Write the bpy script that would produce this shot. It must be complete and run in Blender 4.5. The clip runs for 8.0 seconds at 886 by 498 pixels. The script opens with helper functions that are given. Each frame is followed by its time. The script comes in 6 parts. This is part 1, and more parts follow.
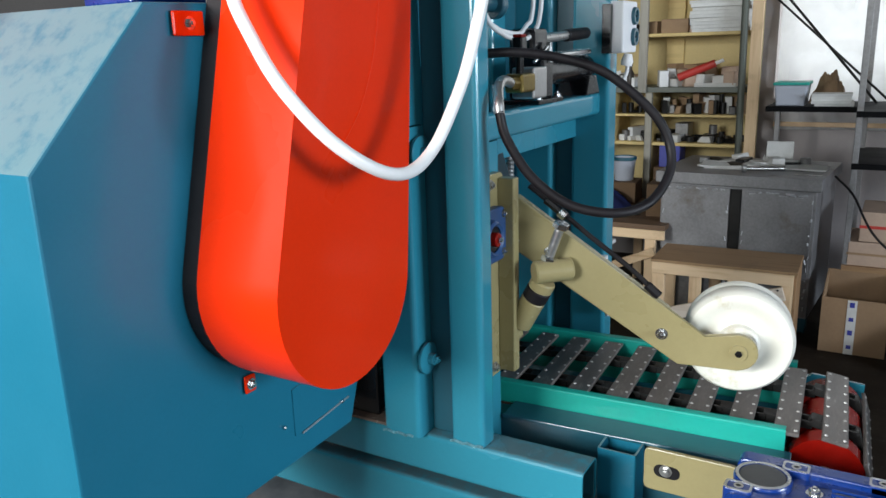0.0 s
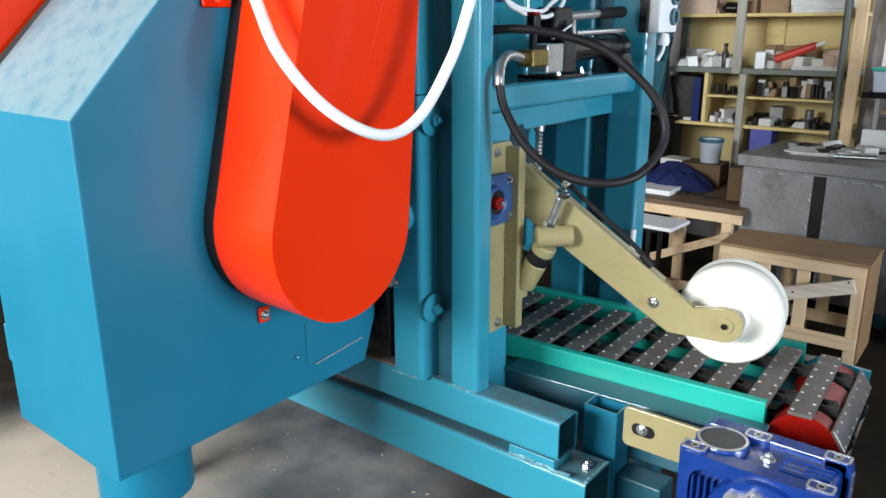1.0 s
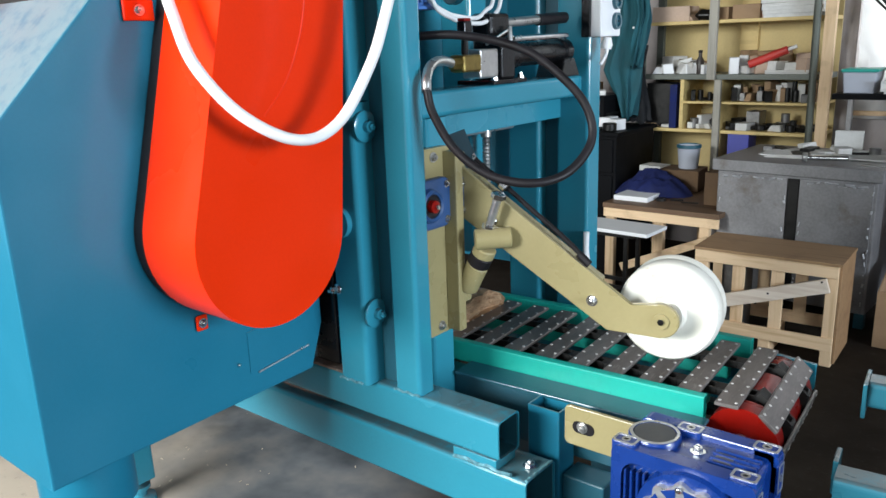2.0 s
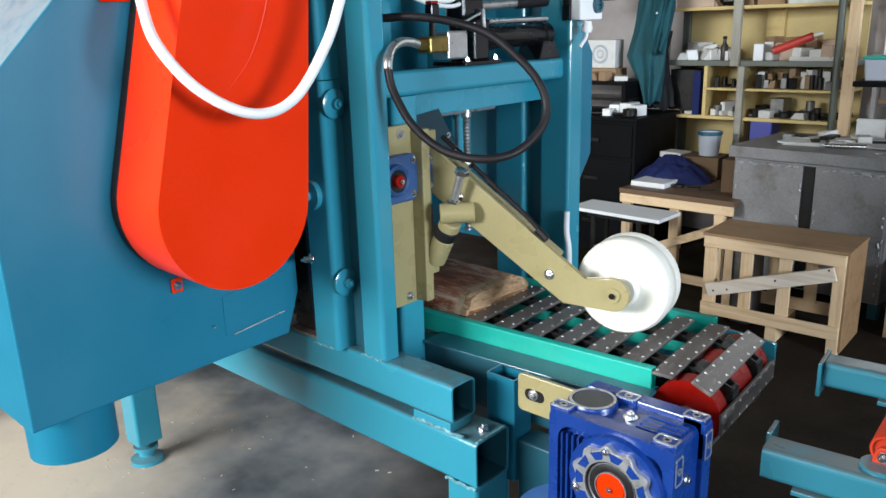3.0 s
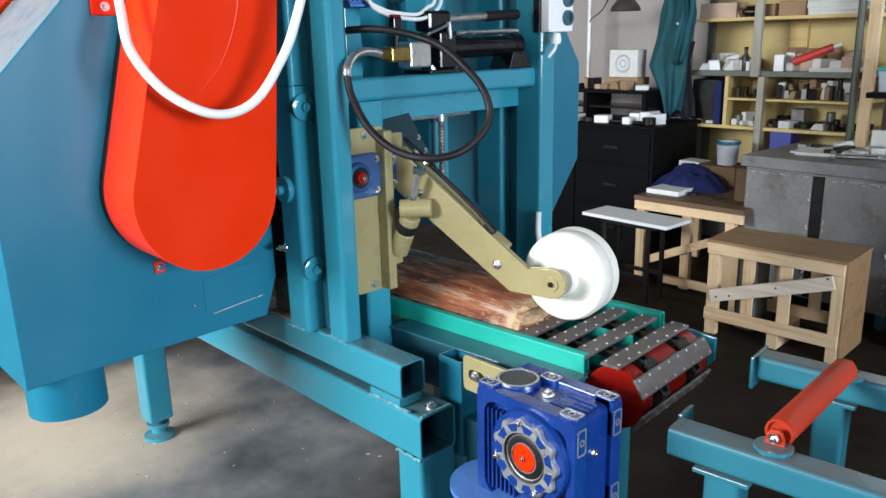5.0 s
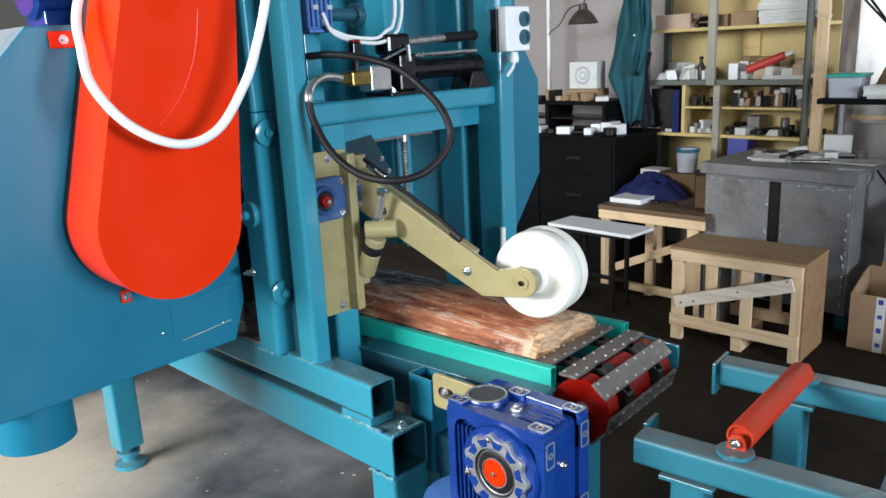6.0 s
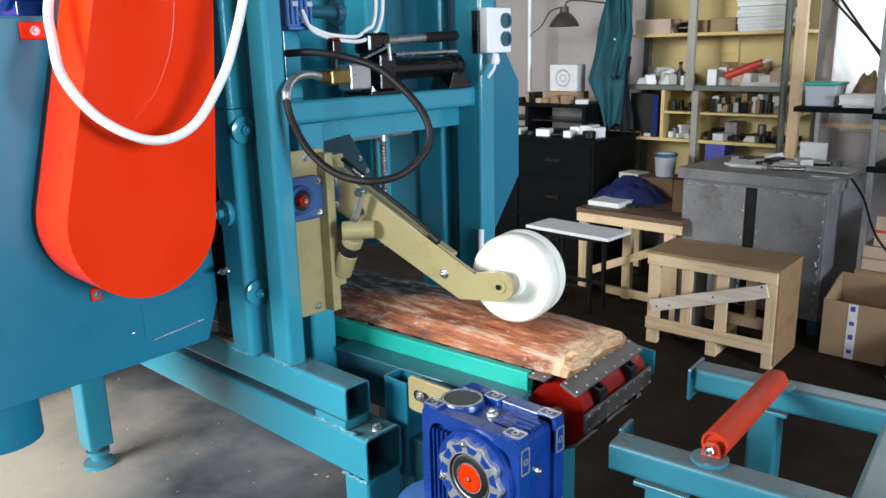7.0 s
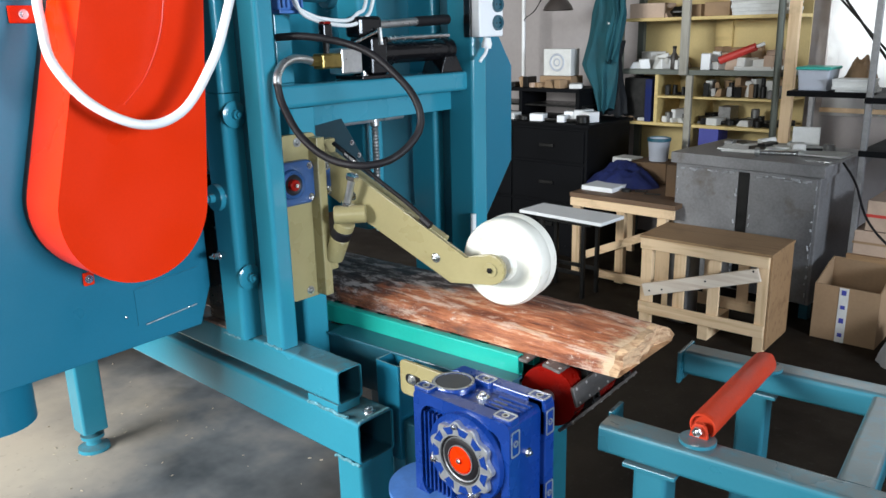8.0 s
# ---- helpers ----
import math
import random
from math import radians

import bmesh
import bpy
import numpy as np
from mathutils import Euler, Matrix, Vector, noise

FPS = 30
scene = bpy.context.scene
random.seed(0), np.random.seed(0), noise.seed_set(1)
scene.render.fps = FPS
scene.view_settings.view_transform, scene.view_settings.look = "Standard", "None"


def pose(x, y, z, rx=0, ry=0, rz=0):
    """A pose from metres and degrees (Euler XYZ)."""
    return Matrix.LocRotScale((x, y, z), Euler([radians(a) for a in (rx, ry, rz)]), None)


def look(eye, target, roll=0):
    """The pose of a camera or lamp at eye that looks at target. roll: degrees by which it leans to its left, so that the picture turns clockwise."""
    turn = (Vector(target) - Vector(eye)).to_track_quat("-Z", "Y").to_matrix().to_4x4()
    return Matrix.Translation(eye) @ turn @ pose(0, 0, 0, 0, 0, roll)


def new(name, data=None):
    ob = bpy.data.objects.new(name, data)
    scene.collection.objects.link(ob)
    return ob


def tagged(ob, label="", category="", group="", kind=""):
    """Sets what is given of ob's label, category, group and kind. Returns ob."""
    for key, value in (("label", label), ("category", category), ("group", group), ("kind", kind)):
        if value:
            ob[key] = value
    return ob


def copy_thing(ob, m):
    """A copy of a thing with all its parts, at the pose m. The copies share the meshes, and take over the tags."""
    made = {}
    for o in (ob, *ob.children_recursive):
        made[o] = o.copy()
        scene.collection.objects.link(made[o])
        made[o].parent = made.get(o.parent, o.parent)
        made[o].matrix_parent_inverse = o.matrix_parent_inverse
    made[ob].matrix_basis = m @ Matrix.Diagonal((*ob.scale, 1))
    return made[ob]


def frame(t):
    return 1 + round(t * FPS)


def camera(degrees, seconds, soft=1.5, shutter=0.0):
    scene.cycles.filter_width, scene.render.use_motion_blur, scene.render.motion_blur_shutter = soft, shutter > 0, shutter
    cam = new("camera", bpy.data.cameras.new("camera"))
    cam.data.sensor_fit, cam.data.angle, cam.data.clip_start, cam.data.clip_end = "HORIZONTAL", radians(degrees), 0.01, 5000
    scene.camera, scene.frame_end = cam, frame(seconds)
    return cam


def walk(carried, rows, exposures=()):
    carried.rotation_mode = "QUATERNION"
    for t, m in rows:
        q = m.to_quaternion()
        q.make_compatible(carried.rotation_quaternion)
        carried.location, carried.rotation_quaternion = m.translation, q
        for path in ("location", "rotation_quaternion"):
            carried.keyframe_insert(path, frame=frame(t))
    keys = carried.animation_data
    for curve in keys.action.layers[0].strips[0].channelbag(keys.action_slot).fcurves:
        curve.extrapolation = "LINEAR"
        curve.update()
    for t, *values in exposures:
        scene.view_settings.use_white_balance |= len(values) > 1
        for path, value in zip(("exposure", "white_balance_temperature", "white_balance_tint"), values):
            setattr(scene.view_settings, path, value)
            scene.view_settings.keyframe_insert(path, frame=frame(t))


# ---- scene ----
cam = camera(59.5, 8.0)
PATH = [
    (0, (0.267, 0.169, 1.601), (-0.726, 1.831, 1.099), -1.8),
    (0.5, (0.458, 0.186, 1.603), (-0.742, 1.692, 1.063), 1.1),
    (1, (0.522, 0.17, 1.603), (-0.69, 1.657, 1.042), -0.3),
    (1.5, (0.552, 0.213, 1.592), (-0.638, 1.734, 1.073), -1.7),
    (3, (0.835, 0.287, 1.564), (-0.471, 1.699, 1.016), -1.7),
    (3.5, (0.847, 0.369, 1.586), (-0.456, 1.778, 1.024), -1.2),
    (4, (0.917, 0.378, 1.581), (-0.383, 1.806, 1.064), -1.3),
    (4.5, (1.054, 0.359, 1.581), (-0.325, 1.702, 1.038), -1.7),
    (4.7, (1.11, 0.345, 1.56), (-0.299, 1.662, 1.03), -1.5),
    (5.8, (1.122, 0.318, 1.593), (-0.26, 1.672, 1.086), -1.6),
    (6, (1.139, 0.321, 1.591), (-0.217, 1.704, 1.091), -2.7),
    (6.5, (1.139, 0.33, 1.591), (-0.142, 1.785, 1.098), -1.2),
    (7, (1.128, 0.334, 1.593), (-0.186, 1.755, 1.09), -1.4),
    (7.5, (1.136, 0.335, 1.596), (-0.153, 1.778, 1.09), -1.6),
    (8, (1.139, 0.335, 1.592), (-0.16, 1.757, 1.052), -1.4),
]
EXPOSURES = [(0, -0.38), (0.3, -0.16), (0.6, 0.04), (8, 0.06)]
walk(cam, [(t, look(eye, target, roll)) for t, eye, target, roll in PATH], EXPOSURES)

# ---- light ----
SPEED = 0.1515           # feed speed of plank and slats, m/s
world = bpy.data.worlds.new("world")
scene.world = world
world.use_nodes = True
wn = world.node_tree
sky = wn.nodes.new("ShaderNodeTexSky")
sky.sky_type, sky.sun_disc, sky.sun_elevation, sky.sun_rotation = "NISHITA", False, radians(40), radians(200)
wn.links.new(sky.outputs[0], wn.nodes["Background"].inputs[0])
wn.nodes["Background"].inputs[1].default_value = 0.12


def window_light(name, eye, target, w, h, watts, colour):
    lamp = bpy.data.lights.new(name, "AREA")
    lamp.shape, lamp.size, lamp.size_y, lamp.energy, lamp.color = "RECTANGLE", w, h, watts, colour
    ob = new(name, lamp)
    ob.matrix_world = look(eye, target)
    return ob


DAY = (0.9, 0.95, 0.96)
SKY = (0.8, 0.92, 1.06)
window_light("daylight_south", (-2.0, -3.42, 2.6), (-2.0, 0, 1.5), 3.4, 1.5, 750, DAY)
# Second south and east lamps are unseen fills, added to lighten right-hand faces.
window_light("daylight_south", (2.9, -3.42, 2.6), (2.6, 0, 1.5), 1.9, 1.5, 60, DAY)
window_light("daylight_east", (7.92, 0.9, 2.2), (0, 1.4, 1.5), 2.6, 1.9, 700, SKY)
window_light("daylight_north", (0.64, 6.06, 2.2), (0.64, 0, 2.0), 2.3, 1.9, 42, DAY)


# ---- materials ----
def nodes_of(name):
    m = bpy.data.materials.new(name)
    m.use_nodes = True
    return m, m.node_tree, m.node_tree.nodes["Principled BSDF"]


def coords(nt, stretch=(1, 1, 1)):
    """Object coordinates, shifted piece by piece."""
    tc, oi = nt.nodes.new("ShaderNodeTexCoord"), nt.nodes.new("ShaderNodeObjectInfo")
    mul = nt.nodes.new("ShaderNodeVectorMath")
    mul.operation, mul.inputs[1].default_value = "MULTIPLY", stretch
    nt.links.new(tc.outputs["Object"], mul.inputs[0])
    add = nt.nodes.new("ShaderNodeVectorMath")
    add.operation = "MULTIPLY_ADD"
    nt.links.new(oi.outputs["Random"], add.inputs[0])
    add.inputs[1].default_value = (7.3, 3.1, 5.7)
    nt.links.new(mul.outputs[0], add.inputs[2])
    return add.outputs[0], oi.outputs["Random"]


def noise_of(nt, vec, scale, detail=4, rough=0.55):
    n = nt.nodes.new("ShaderNodeTexNoise")
    n.inputs["Scale"].default_value, n.inputs["Detail"].default_value, n.inputs["Roughness"].default_value = scale, detail, rough
    nt.links.new(vec, n.inputs["Vector"])
    return n.outputs["Fac"]


def ramp(nt, fac, *stops):
    r = nt.nodes.new("ShaderNodeValToRGB")
    while len(r.color_ramp.elements) < len(stops):
        r.color_ramp.elements.new(0.5)
    for e, (p, c) in zip(r.color_ramp.elements, stops):
        e.position, e.color = p, (*c, 1) if len(c) == 3 else c
    nt.links.new(fac, r.inputs[0])
    return r.outputs[0]


def mix(nt, fac, a, b):
    m = nt.nodes.new("ShaderNodeMix")
    m.data_type = "RGBA"
    for sock, v in ((m.inputs[0], fac), (m.inputs[6], a), (m.inputs[7], b)):
        if isinstance(v, (int, float)):
            sock.default_value = v
        elif isinstance(v, tuple):
            sock.default_value = (*v, 1)
        else:
            nt.links.new(v, sock)
    return m.outputs[2]


def bump(nt, b, height, strength, dist):
    n = nt.nodes.new("ShaderNodeBump")
    n.inputs["Strength"].default_value, n.inputs["Distance"].default_value = strength, dist
    nt.links.new(height, n.inputs["Height"])
    nt.links.new(n.outputs[0], b.inputs["Normal"])
    return n


def grey(v):
    return (v, v, v)


def surface(name, col, rough=0.5, metal=0.0, var=0.15, scale=5.0, fine=90.0, relief=0.0006, stretch=(1, 1, 1), dust=None, dust_amount=0.5, stain=None, stain_at=0.62, coat=0.0, piece=0.0, dust_from=0.7):
    m, nt, b = nodes_of(name)
    vec, rnd = coords(nt, stretch)
    big, small = noise_of(nt, vec, scale), noise_of(nt, vec, fine, 3)
    lo, hi = tuple(c * (1 - var) for c in col), tuple(min(1, c * (1 + var)) for c in col)
    c = ramp(nt, big, (0.3, lo), (0.7, hi))
    c = mix(nt, 0.25, c, ramp(nt, small, (0.3, tuple(x * (1 - 1.5 * var) for x in col)), (0.7, hi)))
    if piece:
        c = mix(nt, ramp(nt, rnd, (0, grey(0)), (1, grey(piece))), c, tuple(x * 0.35 for x in col))
    if stain:
        c = mix(nt, ramp(nt, noise_of(nt, vec, scale * 1.7, 6, 0.65), (stain_at, grey(0)), (stain_at + 0.1, grey(0.85))), c, stain)
    if dust:
        geo, sep = nt.nodes.new("ShaderNodeNewGeometry"), nt.nodes.new("ShaderNodeSeparateXYZ")
        nt.links.new(geo.outputs["Normal"], sep.inputs[0])
        up = ramp(nt, sep.outputs["Z"], (dust_from, grey(0)), (dust_from + 0.25, grey(1)))
        patch = ramp(nt, noise_of(nt, vec, 22, 6, 0.7), (0.5 - 0.3 * dust_amount, grey(0)), (0.78 - 0.3 * dust_amount, grey(0.8)))
        mm = nt.nodes.new("ShaderNodeMath")
        mm.operation = "MULTIPLY"
        nt.links.new(up, mm.inputs[0]), nt.links.new(patch, mm.inputs[1])
        c = mix(nt, mm.outputs[0], c, dust)
    nt.links.new(c, b.inputs["Base Color"])
    b.inputs["Metallic"].default_value = metal
    nt.links.new(ramp(nt, big, (0.3, grey(max(0.03, rough - 0.08))), (0.7, grey(min(1, rough + 0.1)))), b.inputs["Roughness"])
    b.inputs["Coat Weight"].default_value = coat
    b.inputs["Coat Roughness"].default_value = 0.12
    if relief:
        bump(nt, b, small, 0.5, relief)
    return m


def wavy_paint(name, col, rough, dust=None, dust_amount=0.4, dust_from=0.7):
    """Gloss paint over sheet steel: slight orange peel and slow waves of the sheet."""
    m = surface(name, col, rough, var=0.06, scale=3, fine=160, relief=0.00025, dust=dust, dust_amount=dust_amount, dust_from=dust_from)
    nt = m.node_tree
    b = nt.nodes["Principled BSDF"]
    vec, _ = coords(nt, (1, 1, 0.35))
    first = b.inputs["Normal"].links[0].from_node
    b.inputs["Coat Weight"].default_value = 0.45
    n = nt.nodes.new("ShaderNodeBump")
    n.inputs["Strength"].default_value, n.inputs["Distance"].default_value = 0.35, 0.012
    nt.links.new(noise_of(nt, vec, 5.5, 1), n.inputs["Height"])
    nt.links.new(first.outputs[0], n.inputs["Normal"])
    nt.links.new(n.outputs[0], b.inputs["Normal"])
    return m


def timber(name, light, dark, axis, rough=0.7, knots=True, piece=0.35):
    """Sawn softwood with grain along one axis."""
    m, nt, b = nodes_of(name)
    st = [26.0, 26.0, 26.0]
    st["xyz".index(axis)] = 1.6
    vec, rnd = coords(nt, tuple(st))
    vec2, _ = coords(nt)
    grain, fine = noise_of(nt, vec, 1.0, 5, 0.6), noise_of(nt, vec, 5.0, 3)
    c = ramp(nt, grain, (0.32, dark), (0.5, light), (0.72, tuple(0.8 * a + 0.2 * d for a, d in zip(light, dark))))
    c = mix(nt, ramp(nt, noise_of(nt, vec2, 6, 5, 0.6), (0.55, grey(0)), (0.75, grey(0.55))), c, tuple(x * 0.55 for x in dark))
    c = mix(nt, ramp(nt, rnd, (0, grey(0)), (1, grey(piece))), c, dark)
    nt.links.new(c, b.inputs["Base Color"])
    b.inputs["Roughness"].default_value = rough
    bump(nt, b, fine, 0.5, 0.0012)
    return m


TEAL = wavy_paint("teal_paint", (0.027, 0.23, 0.315), 0.2, dust=(0.085, 0.125, 0.135), dust_amount=0.85)
TEAL.node_tree.nodes["Principled BSDF"].inputs["Specular IOR Level"].default_value = 0.4
# Upward hood faces turn a speckled paler teal through the dust arguments.
TEAL_HOOD = wavy_paint("teal_hood_paint", (0.011, 0.15, 0.235), 0.34, dust=(0.19, 0.29, 0.31), dust_amount=0.9, dust_from=0.45)
for key, v in (("Specular IOR Level", 0.35), ("Coat Weight", 0.12)):
    TEAL_HOOD.node_tree.nodes["Principled BSDF"].inputs[key].default_value = v
# Roller table's teal is dulled: the weaker light there is in the colour.
TEAL_TABLE = wavy_paint("shaded_dusty_teal", (0.022, 0.15, 0.205), 0.3, dust=(0.085, 0.1, 0.1), dust_amount=0.9, dust_from=0.6)
# Dark teal; on bores and inner steel it carries the shade there.
TEAL_DARK = wavy_paint("teal_dark_and_shaded", (0.014, 0.085, 0.12), 0.4)
RED = wavy_paint("orange_red_paint", (0.74, 0.027, 0.0005), 0.3)
RED.node_tree.nodes["Principled BSDF"].inputs["Coat Weight"].default_value = 0.06
RED.node_tree.nodes["Principled BSDF"].inputs["Specular IOR Level"].default_value = 0.15
# Drum red set darker: shade at the conveyor's end is in the colour.
RED_DRUM = surface("red_drum_paint", (0.21, 0.005, 0.0025), 0.24, var=0.2, scale=9, stain=(0.06, 0.03, 0.03), stain_at=0.66)
RED_ROLL = surface("red_oxide_roller_paint", (0.44, 0.036, 0.012), 0.5, var=0.15, scale=14, fine=120, stain=(0.3, 0.09, 0.06))
for dull in (RED_DRUM, RED_ROLL):
    dull.node_tree.nodes["Principled BSDF"].inputs["Specular IOR Level"].default_value = 0.2
KHAKI = surface("khaki_paint", (0.305, 0.258, 0.125), 0.3, var=0.08, scale=6, fine=140, relief=0.0003, dust=(0.3, 0.24, 0.15), dust_amount=0.2)
GREEN = surface("green_paint", (0.008, 0.36, 0.29), 0.4, var=0.1, scale=7, stain=(0.012, 0.2, 0.17), stain_at=0.64)
BLUE = surface("blue_enamel", (0.004, 0.032, 0.19), 0.26, var=0.12, scale=14, relief=0.0005, coat=0.3)
ALU = surface("bare_aluminium", (0.52, 0.53, 0.55), 0.32, 0.75, var=0.15, scale=40)
BLUE_FLANGE = surface("slate_blue_casting", (0.025, 0.075, 0.2), 0.4, var=0.2, scale=20)
BLUE_CAST = surface("light_blue_casting", (0.06, 0.16, 0.42), 0.4, var=0.2, scale=20, stain=(0.3, 0.35, 0.42), stain_at=0.68)
STEEL = surface("machined_steel", (0.55, 0.55, 0.54), 0.32, 0.9, var=0.15, scale=40)
SLAT = surface("worn_slat_steel", (0.19, 0.17, 0.16), 0.4, 0.5, var=0.3, scale=16, stretch=(3, 0.6, 3), stain=(0.3, 0.28, 0.26), stain_at=0.6, piece=0.25)
RIVET = surface("worn_rivet_steel", (0.55, 0.53, 0.51), 0.45, 0.6, var=0.2, scale=60, relief=0)
CHROME = surface("bright_zinc", (0.72, 0.73, 0.74), 0.2, 1.0, var=0.1, scale=60, relief=0)
BRASS = surface("brass", (0.30, 0.22, 0.07), 0.35, 0.85, var=0.2, scale=60)
BLACK = surface("black_rubber", (0.008, 0.0065, 0.008), 0.52, var=0.3, scale=30)
BLACK.node_tree.nodes["Principled BSDF"].inputs["Specular IOR Level"].default_value = 0.3
BLACK_PAINT = surface("black_paint", (0.005, 0.005, 0.006), 0.22, var=0.2, scale=20)
GREASE = surface("greasy_chain", (0.006, 0.0055, 0.005), 0.5, 0.0, var=0.4, scale=50)
NYLON = surface("white_nylon", (0.74, 0.72, 0.64), 0.35, var=0.03, scale=10, relief=0.0002, stain=(0.58, 0.53, 0.4), stain_at=0.6)
WHITE = surface("white_plastic", (0.8, 0.8, 0.8), 0.4, var=0.03, relief=0.0001)
CABLE = surface("white_cable", (0.78, 0.78, 0.77), 0.38, var=0.05, scale=12, relief=0)
PAPER = surface("paper", (0.72, 0.71, 0.68), 0.8, var=0.1, scale=20, piece=0.3)
CAP_GREY = surface("dull_grey_cap", (0.07, 0.072, 0.078), 0.5, 0.3, var=0.15, scale=40)
# Cardboard again, with the shade round table and shelves put into its colour.
CARD_SHADED = surface("shaded_cardboard", (0.17, 0.1, 0.052), 0.85, var=0.2, scale=6, fine=60, piece=0.4)
CARD = surface("cardboard", (0.36, 0.23, 0.13), 0.8, var=0.12, scale=6, fine=60, piece=0.3)
CARD_PINK = surface("pale_cardboard", (0.5, 0.36, 0.27), 0.8, var=0.12, scale=6, fine=60)
RED_PACK = surface("red_packaging", (0.55, 0.04, 0.03), 0.45, var=0.1)
BLUE_PACK = surface("blue_packaging", (0.05, 0.06, 0.35), 0.5, var=0.1)
BLUE_CLOTH = surface("blue_cloth", (0.004, 0.011, 0.085), 0.85, var=0.3, scale=9)
COAT = surface("teal_workwear", (0.008, 0.075, 0.095), 0.85, var=0.25, scale=5, fine=300, relief=0.0008)
COAT_DARK = surface("dark_workwear", (0.006, 0.007, 0.009), 0.85, var=0.3, scale=5)
DARK_STEEL = surface("dark_cabinet_paint", (0.0035, 0.0036, 0.0045), 0.6, var=0.3, scale=4, stain=(0.012, 0.011, 0.011), stain_at=0.7)
DARK_STEEL.node_tree.nodes["Principled BSDF"].inputs["Specular IOR Level"].default_value = 0.1
SHEET = surface("bare_sheet_steel", (0.25, 0.243, 0.245), 0.42, 0.4, var=0.35, scale=2.5, fine=70, stain=(0.16, 0.13, 0.11), stain_at=0.6)
# Paler than the teal, so the beads' sparkle lies in the colour.
PAINTED_WELD = surface("painted_weld", (0.16, 0.38, 0.44), 0.2, 0.3, var=0.4, scale=90, relief=0.002)
WELD = surface("weld_bead", (0.6, 0.6, 0.62), 0.35, 0.6, var=0.3, scale=60, relief=0.002)
PINE_X = timber("pine_board_long", (0.84, 0.61, 0.38), (0.62, 0.40, 0.21), "x")
PINE_Z = timber("pine_board_upright", (0.84, 0.61, 0.38), (0.62, 0.40, 0.21), "z")
TABLE_PLY = timber("dark_brown_table_board", (0.17, 0.095, 0.05), (0.09, 0.05, 0.026), "x", 0.6)
PLY = timber("grubby_plywood", (0.36, 0.215, 0.105), (0.23, 0.125, 0.06), "x", 0.6)
SHELF_WOOD = timber("yellow_painted_board", (0.68, 0.51, 0.21), (0.53, 0.38, 0.15), "x", 0.6)
SHELF_BACK = surface("yellow_plywood_back", (0.52, 0.40, 0.18), 0.7, var=0.12, scale=3)
PINE_PALE = timber("bleached_board", (0.86, 0.75, 0.62), (0.66, 0.52, 0.4), "x")
GREY_WOOD = timber("weathered_post", (0.42, 0.39, 0.33), (0.27, 0.25, 0.21), "z")
SHELF_EDGE = surface("green_grey_steel", (0.11, 0.12, 0.10), 0.5, 0.2, var=0.2)
LAMP_BROWN = surface("brown_enamel", (0.05, 0.04, 0.035), 0.35, var=0.2)
PLASTIC_SHEET = surface("white_sheeting", (0.72, 0.71, 0.7), 0.35, var=0.16, scale=3, fine=18, relief=0.006)
sheet_nt = PLASTIC_SHEET.node_tree
thin = sheet_nt.nodes.new("ShaderNodeBsdfTranslucent")
thin.inputs[0].default_value = (0.9, 0.9, 0.9, 1)
both = sheet_nt.nodes.new("ShaderNodeMixShader")
both.inputs[0].default_value = 0.6
sheet_nt.links.new(sheet_nt.nodes["Principled BSDF"].outputs[0], both.inputs[1])
sheet_nt.links.new(thin.outputs[0], both.inputs[2])
sheet_nt.links.new(both.outputs[0], sheet_nt.nodes["Material Output"].inputs[0])
CLUTTER_DARK = surface("dark_tool_steel", (0.018, 0.017, 0.016), 0.4, 0.5, var=0.4, scale=30, piece=0.5)
CLUTTER_GREY = surface("grey_tool_steel", (0.2, 0.195, 0.19), 0.4, 0.6, var=0.3, scale=30, piece=0.5)
BUCKET = surface("pale_grey_plastic", (0.42, 0.44, 0.5), 0.5, var=0.06)
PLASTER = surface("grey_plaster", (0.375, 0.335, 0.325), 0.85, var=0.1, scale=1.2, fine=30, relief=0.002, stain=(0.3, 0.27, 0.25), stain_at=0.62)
# Unseen walls and ceiling are coloured dark to hold down bounced light.
WALL_DARK = surface("unseen_dark_plaster", (0.13, 0.12, 0.115), 0.9, var=0.15, scale=1.5)
CEIL = surface("unseen_dark_boards", (0.08, 0.077, 0.074), 0.9, var=0.08, scale=1.5)
SAWDUST = surface("sawdust", (0.5, 0.42, 0.32), 0.95, var=0.2, scale=20, fine=300, relief=0.006)


